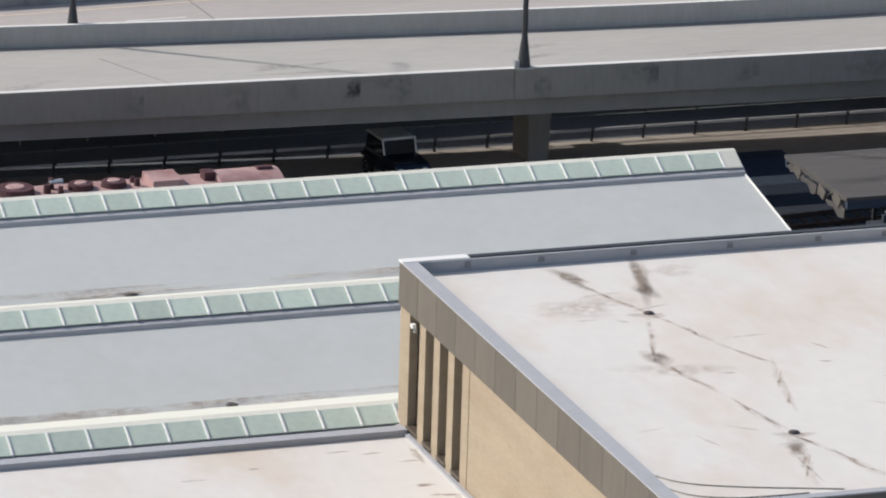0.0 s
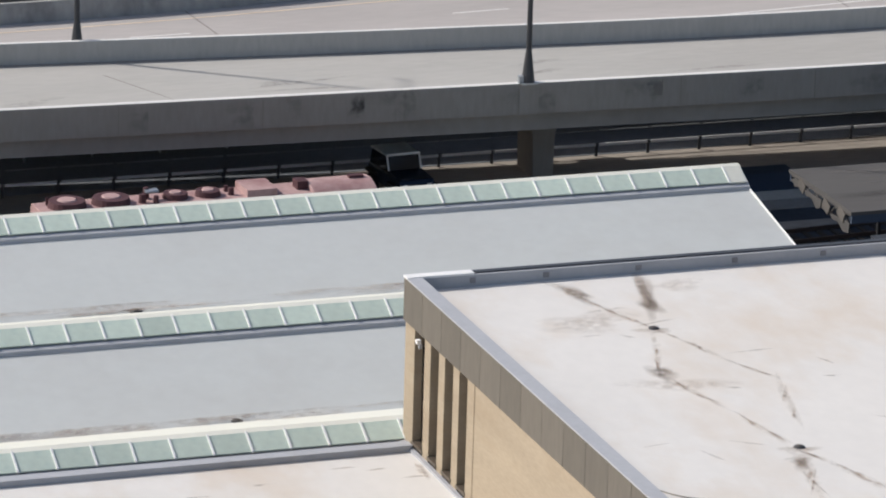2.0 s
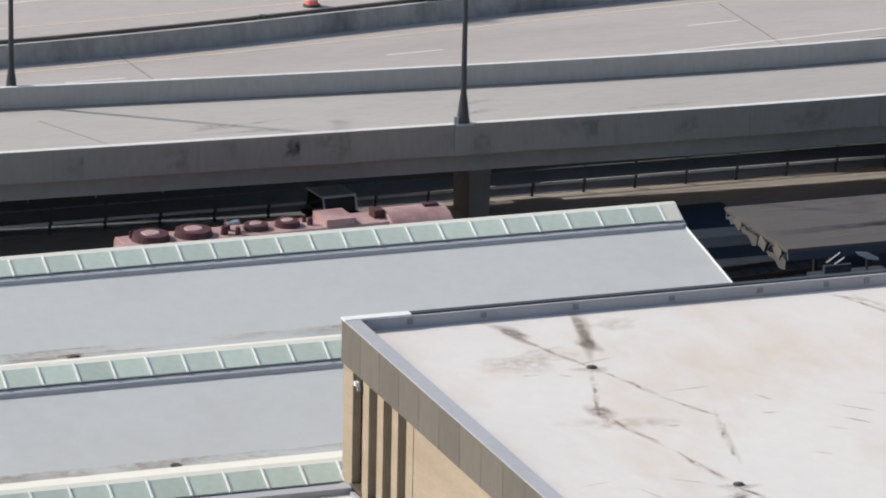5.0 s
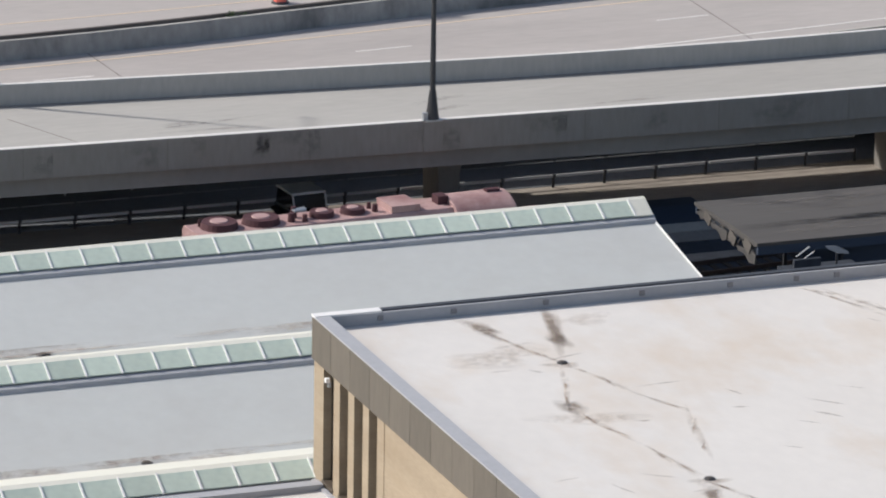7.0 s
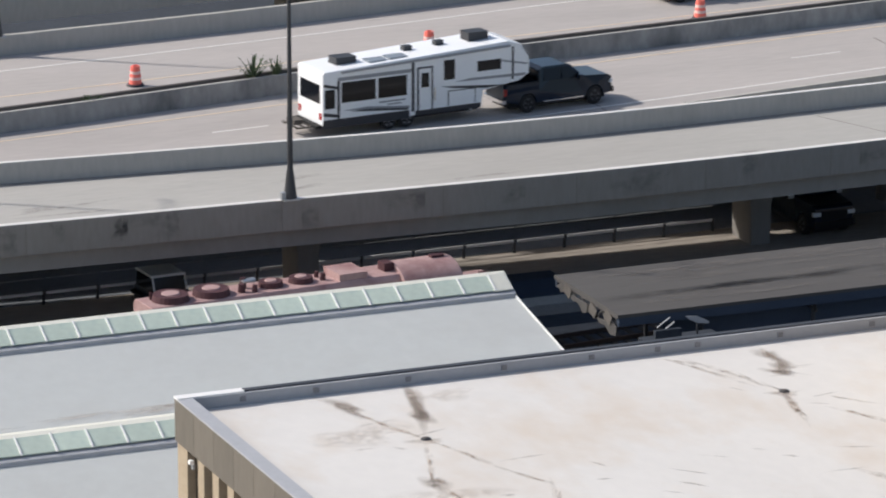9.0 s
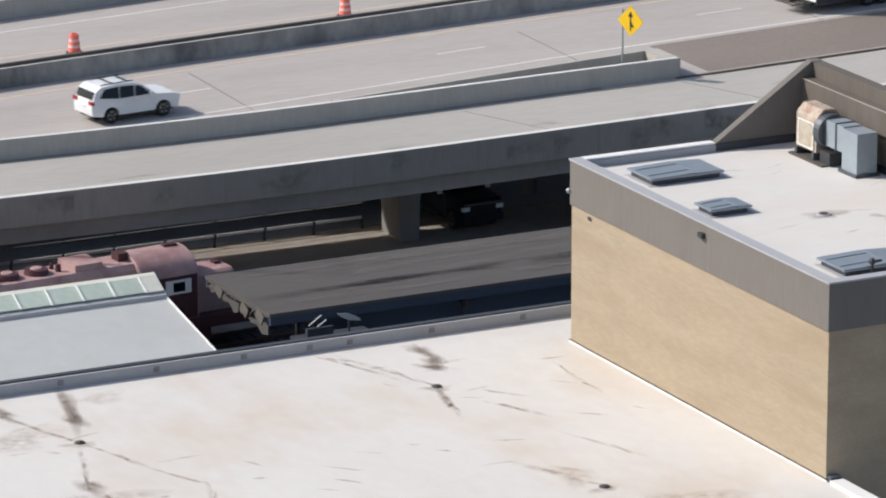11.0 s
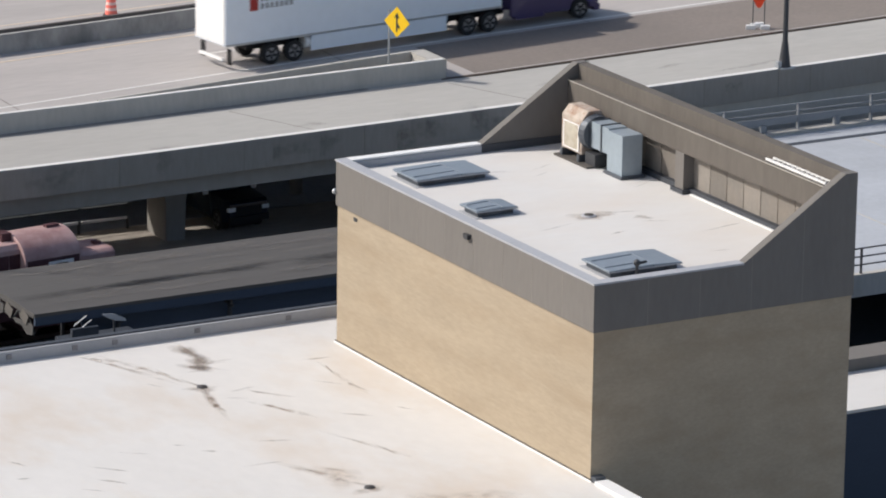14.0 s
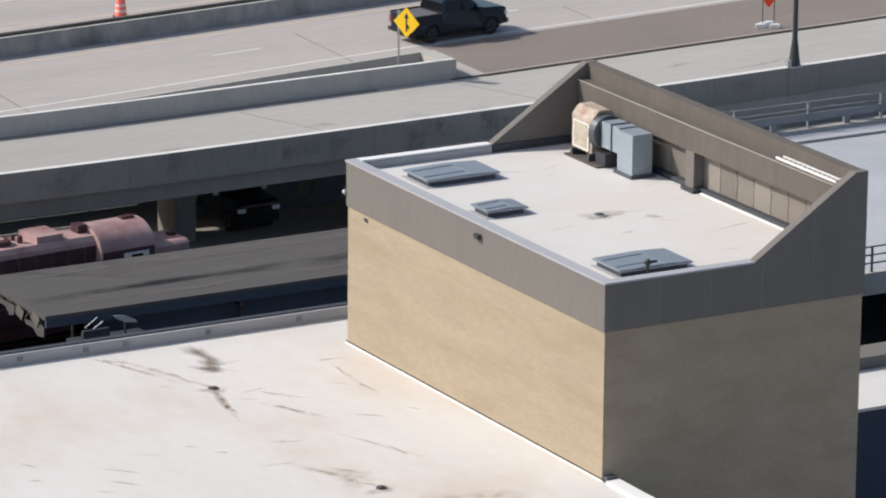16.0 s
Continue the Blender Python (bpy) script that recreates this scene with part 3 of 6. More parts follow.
# valley drains of the shed, with trails of dirt
def blot(name, cx, cy, z, rx, ry, material, parent, seed, label="", turn=0.0):
    """A thin stain with an uneven outline that fades towards its rim."""
    rnd = random.Random(seed)
    ph = [rnd.uniform(0, 6.28) for _ in range(4)]
    k = 24
    verts, faces, fade = [(cx, cy, z + 0.006)], [], [1.0]
    for f, v in ((0.55, 0.9), (1.25, 0.0)):
        for i in range(k):
            a = i / k * math.tau
            r = f * (1 + 0.24 * math.sin(2 * a + ph[0]) + 0.17 * math.sin(3 * a + ph[1]) + 0.12 * math.sin(5 * a + ph[2]) + rnd.uniform(-0.08, 0.08))
            p, q = rx * r * math.cos(a), ry * r * math.sin(a)
            verts.append((cx + p * math.cos(turn) - q * math.sin(turn), cy + p * math.sin(turn) + q * math.cos(turn), z + 0.006))
            fade.append(v)
    for i in range(k):
        j = (i + 1) % k
        faces += [(0, 1 + i, 1 + j), (1 + i, 1 + k + i, 1 + k + j, 1 + j)]
    me = bpy.data.meshes.new(name)
    me.from_pydata(verts, [], faces)
    at = me.attributes.new("fade", "FLOAT", "POINT")
    at.data.foreach_set("value", fade)
    me.materials.append(material)
    ob = new(name, me)
    ob.parent = parent
    if label:
        ob["label"] = label
    return ob


# ---- saw-tooth roofed shed ----
SX1 = 75.6
shed = thing("sawtooth_shed", "long shed with a white saw-tooth roof and strip skylights", "shed", kind="structure")
PANE = 1.3525
for k, ridge in enumerate((177.5, 164.17, 151.2)):
    x1 = SX1
    zr, zg = 3.73, 3.21
    y_low = ridge - 7.45 if k < 2 else 149.7
    z_low = 1.85 if k < 2 else 3.0
    bm = bmesh.new()
    prism(bm, [(ridge, -1.5), (ridge, zr - 0.06), (ridge - 0.25, zr - 0.04), (ridge - 1.1, zg - 0.03), (ridge - 1.2, zg - 0.16), (y_low, z_low), (y_low, -1.5)], "x", -20, x1)
    part("roof_slope", bm, M_SHEET, shed, "white sheet roofing")
    bm = bmesh.new()
    prism(bm, [(ridge + 0.02, zr - 0.05), (ridge - 0.0, zr + 0.06), (ridge - 0.28, zr), (ridge - 0.26, zr - 0.06)], "x", -20, x1 + 0.02)
    part("ridge_cap", bm, M_CREAM, shed, "cream ridge cap")
    bm = bmesh.new()
    prism(bm, [(ridge - 1.06, zg - 0.02), (ridge - 1.06, zg + 0.04), (ridge - 1.3, zg - 0.03), (ridge - 1.34, zg - 0.22), (ridge - 1.2, zg - 0.2)], "x", -20, x1 + 0.02)
    part("gutter", bm, M_FLASH, shed, "grey metal gutter")
    if k:
        bm = bmesh.new()
        prism(bm, [(ridge, 1.6), (ridge + 0.02, zr - 0.05), (ridge + 5.88, 1.9), (ridge + 5.88, 1.6)], "x", -20, x1)
        part("back_slope", bm, M_CREAM, shed, "cream roof slope")
    off = {0: 74.83, 1: 74.98, 2: 75.18}[k]
    pane_bm = bmesh.new()
    prism(pane_bm, [(-0.28, -0.03), (-0.28, 0.0), (-1.08, -0.4), (-1.08, -0.43)], "x", 0.03, PANE - 0.03)
    pane_me = mesh_of("pane", pane_bm, M_GLASS)
    bar_bm = bmesh.new()
    prism(bar_bm, [(-0.26, -0.02), (-0.26, 0.05), (-1.12, -0.37), (-1.12, -0.43)], "x", -0.035, 0.035)
    bar_me = mesh_of("glazing_bar", bar_bm, M_FLASHW)
    n = 0
    x = off
    while x > 28 and n < 36:
        if x <= x1:
            for nm, me in (("pane", pane_me), ("glazing_bar", bar_me)):
                if nm == "pane" and x + PANE > x1 + 0.1:
                    continue
                o = new(nm, me)
                o.location, o.parent = (x, ridge, zr), shed
        x -= PANE
        n += 1
bm = bmesh.new()
prism(bm, [(177.5, 3.58), (177.5, 3.77), (176.3, 3.2), (176.2, 3.1), (170.0, 1.88), (170.0, 1.75), (176.2, 2.95)], "x", SX1, SX1 + 0.05)
part("verge_trim", bm, M_FLASHW, shed, "white verge trim")

for ridge in (177.5, 164.17, 151.2):
    bm = bmesh.new()
    prism(bm, [(ridge - 0.26, 3.73), (ridge - 0.26, 3.76), (ridge - 1.12, 3.33), (ridge - 1.12, 3.28)], "x", 74.87, 75.58)
    part("end_panel", bm, M_CREAM, shed, "cream end panel of the skylight strip")
    if ridge > 160:
        for n in range(22):
            rnd = random.Random(int(ridge) * 100 + n)
            blot("valley_dirt", rnd.uniform(30, 62), ridge - 7.0 + rnd.uniform(-0.3, 0.5), 1.9 + 0.02 + 0.22 * 0.4, rnd.uniform(1.0, 2.6), rnd.uniform(0.15, 0.45), M_PALE, shed, int(ridge) * 100 + 50 + n)

# low roof beside the louvred wall
low = thing("low_flat_roof", "low white flat roof beside the louvred brick wall", "roof", kind="structure")
boxpart("roof", (-20, 52.1, 60, 149.1, -1.5, 3.2), M_ROOF, low)
boxpart("edge_coping", (-20, 52.1, 149.1, 149.6, -1.5, 3.42), M_FLASH, low, "grey metal edge coping")


def roof_drain(x, y, z, label, r=0.24, rim=M_STEELD):
    d = thing("roof_drain", label, "roof drain", (x, y, z), group="roof drains")
    bm = bmesh.new()
    bmesh.ops.create_cone(bm, cap_ends=True, segments=16, radius1=r, radius2=r * 0.85, depth=0.05, matrix=Matrix.Translation((0, 0, 0.02)))
    part("ring", bm, rim, d)
    bm = bmesh.new()
    bmesh.ops.create_uvsphere(bm, u_segments=12, v_segments=6, radius=r * 0.62, matrix=Matrix.Translation((0, 0, 0.04)) @ Matrix.Diagonal((1, 1, 0.35, 1)))
    part("strainer", bm, M_SOILD, d, smooth=True)
    return d


for n, (x, y) in enumerate(((58.67, 144.14), (58.68, 131.92), (71.96, 144.48), (71.92, 132.39))):
    roof_drain(x, y, NR, "dark cast roof drain on the white flat roof", 0.19)
    blot("roof_stain", x - 0.1, y - 0.2, NR, 0.5, 0.3, M_SOIL, near, 40 + n)
roof_drain(83.16, 137.85, 14.92, "pale-rimmed roof drain on the penthouse roof", 0.28, M_FLASH)
blot("roof_stain", 83.25, 137.8, 14.925, 0.62, 0.5, M_SOIL, pent, 4)
blot("roof_stain", 84.7, 136.9, 14.925, 0.28, 0.22, M_SOIL, pent, 5)
for y, z in ((170.25, 1.9), (157.2, 1.9)):
    d = roof_drain(48.37, y, z, "dark valley drain of the saw-tooth roof", 0.26)
    blot("dirt_trail", 48.3, y + 0.1, z + 0.02, 0.6, 0.16, M_STAIN, shed, int(y))
    blot("dirt_trail", 46.6, y + 0.02, z + 0.02, 1.7, 0.1, M_SOIL, shed, int(y) + 1)
    blot("dirt_trail", 50.2, y + 0.15, z + 0.02, 1.3, 0.07, M_SOIL, shed, int(y) + 2)

# shaped water stains on the flat roof
STREAKS = (
    (57.04, 149.32, 58.14, 145.52, 0.22),
    (58.14, 145.52, 58.70, 144.13, 0.16),
    (58.70, 144.13, 59.79, 140.39, 0.16),
    (59.79, 140.39, 60.66, 138.22, 0.14),
    (60.66, 138.22, 59.56, 134.22, 0.20),
    (57.14, 139.40, 57.97, 135.46, 0.14),
    (57.97, 135.46, 58.61, 131.99, 0.18),
    (58.51, 131.75, 59.24, 129.96, 0.20),
    (59.24, 129.96, 59.76, 127.74, 0.30),
    (60.24, 149.53, 59.40, 146.16, 0.34),
    (58.59, 143.85, 57.01, 139.43, 0.14),
    (58.55, 131.63, 57.41, 127.22, 0.25),
    (57.28, 149.13, 57.70, 147.54, 0.38),
    (59.65, 147.06, 59.35, 146.05, 0.40),
    (58.37, 130.98, 57.99, 130.17, 0.35),
    (57.37, 140.22, 57.09, 139.12, 0.40),
    (70.42, 149.25, 71.66, 145.52, 0.20),
    (71.66, 145.52, 71.96, 144.48, 0.16),
    (71.96, 144.48, 71.20, 141.56, 0.20),
    (73.41, 149.14, 73.27, 147.73, 0.35),
    (73.27, 147.73, 73.05, 146.38, 0.40),
    (72.65, 146.90, 72.90, 146.29, 0.35),
    (69.83, 149.39, 71.21, 145.74, 0.16),
    (71.93, 144.51, 71.21, 141.45, 0.20),
    (72.81, 142.07, 73.78, 139.83, 0.20),
    (70.53, 136.01, 71.92, 132.39, 0.22),
    (74.30, 142.05, 73.22, 143.30, 0.12),
    (73.61, 137.50, 74.60, 134.65, 0.14),
    (70.68, 148.22, 70.04, 149.13, 0.20),
    (76.82, 145.20, 76.66, 141.60, 0.12),
)
for n, (xa, ya, xb, yb, w) in enumerate(STREAKS):
    ln, turn = math.hypot(xb - xa, yb - ya), math.atan2(yb - ya, xb - xa)
    if w > 0.3:
        blot("roof_stain", (xa + xb) / 2, (ya + yb) / 2, NR, ln * 0.55 + 0.12, w * 0.95, M_STAIN2, near, 100 + n, "", turn)
        blot("roof_stain", (xa + xb) / 2, (ya + yb) / 2, NR + 0.004, ln * 0.4, w * 0.55, M_STAIN2, near, 300 + n, "", turn)
    else:
        rnd = random.Random(5000 + n)
        blot("roof_stain", (xa + xb) / 2, (ya + yb) / 2, NR, ln * 0.5, w * 0.75, M_PALE, near, 100 + n, "", turn)
        for k in range(3):
            f = rnd.uniform(0.1, 0.9)
            blot("roof_stain", xa + (xb - xa) * f, ya + (yb - ya) * f, NR + 0.004, rnd.uniform(0.1, 0.22) * ln, w * rnd.uniform(0.15, 0.4), M_SOIL, near, 300 + 5 * n + k, "", turn + rnd.uniform(-0.25, 0.25))
for n in range(7):
    rnd = random.Random(2500 + n)
    blot("roof_stain", rnd.uniform(54, 77), rnd.uniform(122, 148.5), NR - 0.002, rnd.uniform(0.6, 1.8), rnd.uniform(0.4, 1.1), M_PALE, near, 2600 + n, "", rnd.uniform(-1.2, 0.3))
for n in range(46):
    rnd = random.Random(500 + n)
    blot("roof_scuff", rnd.uniform(54, 77.5), rnd.uniform(122, 147.5), NR, rnd.uniform(0.2, 0.6), rnd.uniform(0.03, 0.07), M_SOIL, near, 700 + n, "", rnd.uniform(-1.2, 0.3))
for n in range(12):
    rnd = random.Random(900 + n)
    blot("roof_scuff", rnd.uniform(80, 87), rnd.uniform(131.5, 145.5), 14.925, rnd.uniform(0.2, 0.7), rnd.uniform(0.02, 0.06), M_SOIL, pent, 950 + n, "", rnd.uniform(-0.5, 0.5))
for n, (x, y) in enumerate(((50.4, 147.7), (49.3, 148.1), (51.4, 146.7), (46.2, 147.2), (43.8, 146.6), (51.1, 144.4))):
    blot("roof_stain", x, y, 3.2, 0.35, 0.07, M_SOIL, low, 1200 + n)
M_RUSTY = stain_mat("red-brown dirt", (0.33, 0.15, 0.1), 0.6, 0.25, 0.6)
for n, (x, y, rx, ry) in enumerate(((51.35, 143.3, 0.42, 0.12), (51.5, 142.6, 0.4, 0.14), (51.1, 144.3, 0.35, 0.07), (51.75, 142.5, 0.1, 0.9), (51.8, 147.2, 0.12, 0.8))):
    blot("roof_stain", x, y, 3.2, rx, ry, M_RUSTY if n < 3 else M_SOIL, low, 1300 + n, "", -0.1)
# slack cable on the flat roof
def roof_cable(points, label):
    """A thin cable lying through points on the roof."""
    cu = bpy.data.curves.new("roof_cable", "CURVE")
    cu.dimensions, cu.bevel_depth, cu.bevel_resolution = "3D", 0.022, 1
    sp = cu.splines.new("NURBS")
    sp.points.add(len(points) - 1)
    for p, (x, y) in zip(sp.points, points):
        p.co = (x, y, NR + 0.024, 1)
    sp.use_endpoint_u, sp.order_u = True, 3
    cu.materials.append(M_TANTRIM)
    return tagged(new("roof_cable", cu), label, "cable", group="roof cables")


roof_cable(((52.65, 130.4), (52.8, 129.95), (53.12, 129.05), (53.81, 128.31), (55.21, 127.7), (56.95, 127.16), (58.13, 126.8)), "thin tan cable lying slack on the white roof")
roof_cable(((52.7, 128.9), (53.0, 128.11), (53.44, 127.4), (54.25, 126.99), (55.15, 126.76), (56.97, 126.75)), "thin tan cable lying slack on the white roof")
# fixing plates on the back parapet
for x in (54.4, 57.04, 60.4, 63.95, 67.25, 69.76, 71.3, 74.51, 78.12):
    boxpart("parapet_plate", (x - 0.1, x + 0.1, NY - 0.39, NY - 0.34, 8.72, 8.9), M_PLATE, near, bevel=0.01)
# white wall lamp on the louvred wall
wl = thing("wall_lamp", "small white flood lamp under the fascia", "wall lamp", (52.02, 148.5, 7.3))
boxpart("lamp_head", (-0.1, 0.04, -0.09, 0.09, -0.07, 0.07), M_FLASHW, wl, bevel=0.04)
boxpart("bracket", (0.0, 0.1, -0.05, 0.05, -0.25, -0.08), M_STEELG, wl)
# small white dome lamp on the penthouse's back corner
wl = thing("wall_lamp", "round grey lamp on the penthouse corner", "wall lamp", (BX0 - 0.02, BY1 + 0.2, 14.05))
bm = bmesh.new()
bmesh.ops.create_uvsphere(bm, u_segments=12, v_segments=8, radius=0.1)
part("globe", bm, M_STEELG, wl, smooth=True)
boxpart("bracket", (-0.04, 0.12, -0.26, 0.0, -0.04, 0.04), M_STEELD, wl)

# ---- penthouse roof furniture ----
for x0, x1, y0, y1 in ((79.72, 82.6, 143.6, 145.35), (79.55, 81.15, 139.15, 140.3), (79.75, 82.5, 130.85, 132.6)):
    h = thing("roof_hatch", "grey metal smoke hatch on a curb", "roof hatch", ((x0 + x1) / 2, (y0 + y1) / 2, 14.92), group="roof hatches")
    a, b = (x1 - x0) / 2, (y1 - y0) / 2
    boxpart("base_flange", (-a - 0.05, a + 0.05, -b - 0.05, b + 0.05, 0, 0.02), M_FLASH, h, "grey metal base flange")
    boxpart("curb", (-a + 0.12, a - 0.12, -b + 0.12, b - 0.12, 0.02, 0.22), M_HATCHD, h)
    r = a * 0.22
    bm = bmesh.new()
    prism(bm, [(-a, 0.2), (r - 0.015, 0.2), (r - 0.015, 0.32), (-a, 0.27)], "y", -b, b)
    part("leaf", bm, M_HATCH, h, bevel=0.015)
    bm = bmesh.new()
    prism(bm, [(r + 0.015, 0.2), (a, 0.2), (a, 0.265), (r + 0.015, 0.315)], "y", -b, b)
    part("leaf", bm, M_HATCH, h, bevel=0.015)
    for k in (-0.5, 0.5):
        boxpart("leaf_rib", (-a + 0.1, r - 0.06, b * k - 0.03, b * k + 0.03, 0, 0.025), M_HATCH, h, bevel=0.008,
                m=pose(0, 0, 0.27 + 0.05 * a / (a + r), 0, -math.degrees(math.atan2(0.05, a + r)), 0))
    boxpart("lip", (-a - 0.01, a + 0.01, -b - 0.012, -b + 0.003, 0.2, 0.235), M_FLASH, h, "pale lid edge")
    for x in (-a * 0.6, a * 0.6):
        boxpart("latch", (x - 0.06, x + 0.06, -b - 0.04, -b - 0.01, 0.1, 0.2), M_STEELD, h)
    if y0 < 131:
        bm = bmesh.new()
        tube(bm, (-0.4, -b - 0.12, 0.0), (-0.4, -b - 0.1, 0.5), 0.05)
        tube(bm, (-0.4, -b - 0.1, 0.45), (-0.05, -b - 0.1, 0.47), 0.05)
        bmesh.ops.create_uvsphere(bm, u_segments=8, v_segments=6, radius=0.12, matrix=Matrix.Translation((-0.4, -b - 0.1, 0.47)))
        part("vent_pipe", bm, M_STEELD, h, "dark bent vent pipe")
duct = thing("roof_duct", "grey sheet-metal duct with a rusted intake hood", "air duct", (86.95, 142.0, 14.92))
bm = bmesh.new()
cube(bm, -0.35, 0.55, -0.55, 0.5, 0.0, 1.75)
part("riser", bm, M_DUCT, duct, "grey vertical duct box", 0.03)
boxpart("riser_foot", (-0.45, 0.65, -0.65, 0.6, 0, 0.12), M_HATCHD, duct)
bm = bmesh.new()
cube(bm, -0.3, 0.5, 0.5, 2.0, 0.75, 1.8)
part("duct_run", bm, M_DUCT, duct, bevel=0.03)
for y in (1.0, 1.75):
    boxpart("flange", (-0.34, 0.54, y - 0.03, y + 0.03, 0.71, 1.84), M_HATCHD, duct)
bm = bmesh.new()
prism(bm, [(-0.5, 0.35), (0.62, 0.35), (0.62, 1.75), (0.35, 2.1), (-0.2, 2.1), (-0.5, 1.75)], "y", 2.1, 3.55)
part("intake_hood", bm, M_RUST, duct, "rusted sheet-metal intake hood", 0.04)
boxpart("access_door", (-0.54, -0.5, 2.3, 3.3, 0.5, 1.5), M_DULL, duct, "pale access door")
bm = bmesh.new()
tube(bm, (0.08, 1.8, 1.25), (0.08, 2.14, 1.25), 0.68, 0.74, 24)
part("fan_collar", bm, M_HATCHD, duct, "round dark fan collar", 0.02)
for x0, x1, z0, z1 in ((-0.555, -0.535, 0.45, 0.5), (-0.555, -0.535, 1.5, 1.55)):
    boxpart("door_frame", (x0, x1, 2.24, 3.36, z0, z1), M_FLASHW, duct, "white door frame")
for y in (2.24, 3.3):
    boxpart("door_frame", (-0.555, -0.535, y, y + 0.06, 0.5, 1.5), M_FLASHW, duct)
boxpart("drip_tray", (-0.75, 0.8, 1.3, 3.7, 0.0, 0.07), M_SOILD, duct, "dark drip tray")
for y in (2.2, 3.4):
    boxpart("skid", (-0.6, 0.7, y - 0.08, y + 0.08, 0.0, 0.36), M_HATCHD, duct)
boxpart("motor", (-0.45, 0.1, 1.2, 1.9, 0.05, 0.55), M_STEELD, duct, "dark fan motor", 0.06)
duct.scale = (0.9, 0.95, 0.88)
lad = thing("ladder", "pale aluminium ladder lying on the wall beam", "ladder", (87.75, 130.5, 17.21))
for dx in (0.0, 0.3):
    boxpart("rail", (dx - 0.03, dx + 0.03, 0, 3.6, 0.02, 0.1), M_FLASHW, lad)
for k in range(12):
    bm = bmesh.new()
    tube(bm, (0, 0.2 + 0.29 * k, 0.06), (0.3, 0.2 + 0.29 * k, 0.06), 0.02, sides=6)
    part("rung", bm, M_FLASHW, lad)

# ---- dock canopy with an open truss end ----
CX0, CY0, CY1, CZ = 78.1, 171.7, 178.0, 3.2
can = thing("dock_canopy", "flat gravel-covered dock canopy with an open truss end", "canopy", kind="structure")
bm = bmesh.new()
prism(bm, [(CY0, CZ - 0.14), (CY0, CZ), (CY0 + 2.5, CZ + 0.07), (CY1, CZ), (CY1, CZ - 0.14)], "x", CX0, 102.6)
part("canopy_roof", bm, M_CANOPY, can, "dark gravel roofing")
for n in range(44):
    rnd = random.Random(3300 + n)
    blot("roof_stain", rnd.uniform(80, 99), CY0 + (rnd.uniform(2.0, 2.6) if n % 3 == 0 else rnd.uniform(0.6, 5.6)), CZ + 0.07, rnd.uniform(1.2, 3.0), rnd.uniform(0.14, 0.36), M_GRIME if n % 3 == 0 else M_SOIL2, can, 3400 + n, "", rnd.uniform(-0.03, 0.06))
for y in (CY0 + 0.02, CY1 - 0.14):
    boxpart("edge_beam", (CX0 + 0.05, 102.5, y, y + 0.12, CZ - 0.5, CZ - 0.12), M_NAVY, can)
for n, x in enumerate((CX0 + 0.08, 82.0, 87.0, 93.0)):
    bm = bmesh.new()
    lo, hi = CY0 + 0.2, CY1 - 0.2
    tube(bm, (x, lo, CZ - 0.85), (x, hi, CZ - 0.4), 0.06, sides=6)
    tube(bm, (x, lo, CZ - 0.2), (x, hi, CZ - 0.2), 0.05, sides=6)
    for k in range(6):
        a, b = lo + (hi - lo) * k / 6, lo + (hi - lo) * (k + 1) / 6
        zl = CZ - 0.85 + 0.45 * k / 6
        tube(bm, (x, a, zl), (x, (a + b) / 2, CZ - 0.2), 0.045, sides=6)
        tube(bm, (x, (a + b) / 2, CZ - 0.2), (x, b, zl + 0.07), 0.045, sides=6)
    part("truss", bm, M_TRUSS, can, "weathered steel truss")
    if n:
        for y in (CY0 + 0.5, CY1 - 0.5):
            bm = bmesh.new()
            tube(bm, (x, y, -1.2), (x, y, CZ - 0.3), 0.1)
            part("post", bm, M_STEELD, can)
for poly, lb in (([(0.1, -0.5), (0.6, -0.46), (1.1, -0.52), (1.95, -0.6), (1.8, -0.78), (1.2, -0.74), (0.7, -0.98), (0.15, -0.9)], "pale torn end plate"),
                 ([(2.9, -0.3), (3.5, -0.34), (4.6, -0.36), (4.5, -0.6), (3.9, -0.5), (3.4, -0.82), (3.0, -0.7)], "weathered end plate"),
                 ([(5.0, -0.2), (5.5, -0.14), (5.9, -0.3), (5.6, -0.55), (5.2, -0.4)], "torn pale scrap of end plate")):
    bm = bmesh.new()
    prism(bm, [(CY0 + y, CZ + z) for y, z in poly], "x", CX0 - 0.02, CX0 + 0.02)
    part("end_gusset", bm, M_TRUSS, can, lb)
for y, z in ((CY0 + 0.9, -0.3), (CY0 + 2.4, -0.42), (CY0 + 4.9, -0.28)):
    boxpart("roof_rag", (-0.02, 0.02, -0.35, 0.35, -0.2, 0.2), M_SOILD, can, "hanging torn felt", m=pose(CX0 - 0.02, y, CZ + z, 0, 8, 0) @ pose(0, 0, 0, 18, 0, 0))
# Navy wall added to paint the shaded recess below the canopy edge.
boxpart("back_wall", (CX0 + 2.5, 102.5, 172.6, 172.8, -1.5, CZ - 0.1), M_NAVY, can, "dark wall added for the shaded recess under the canopy")
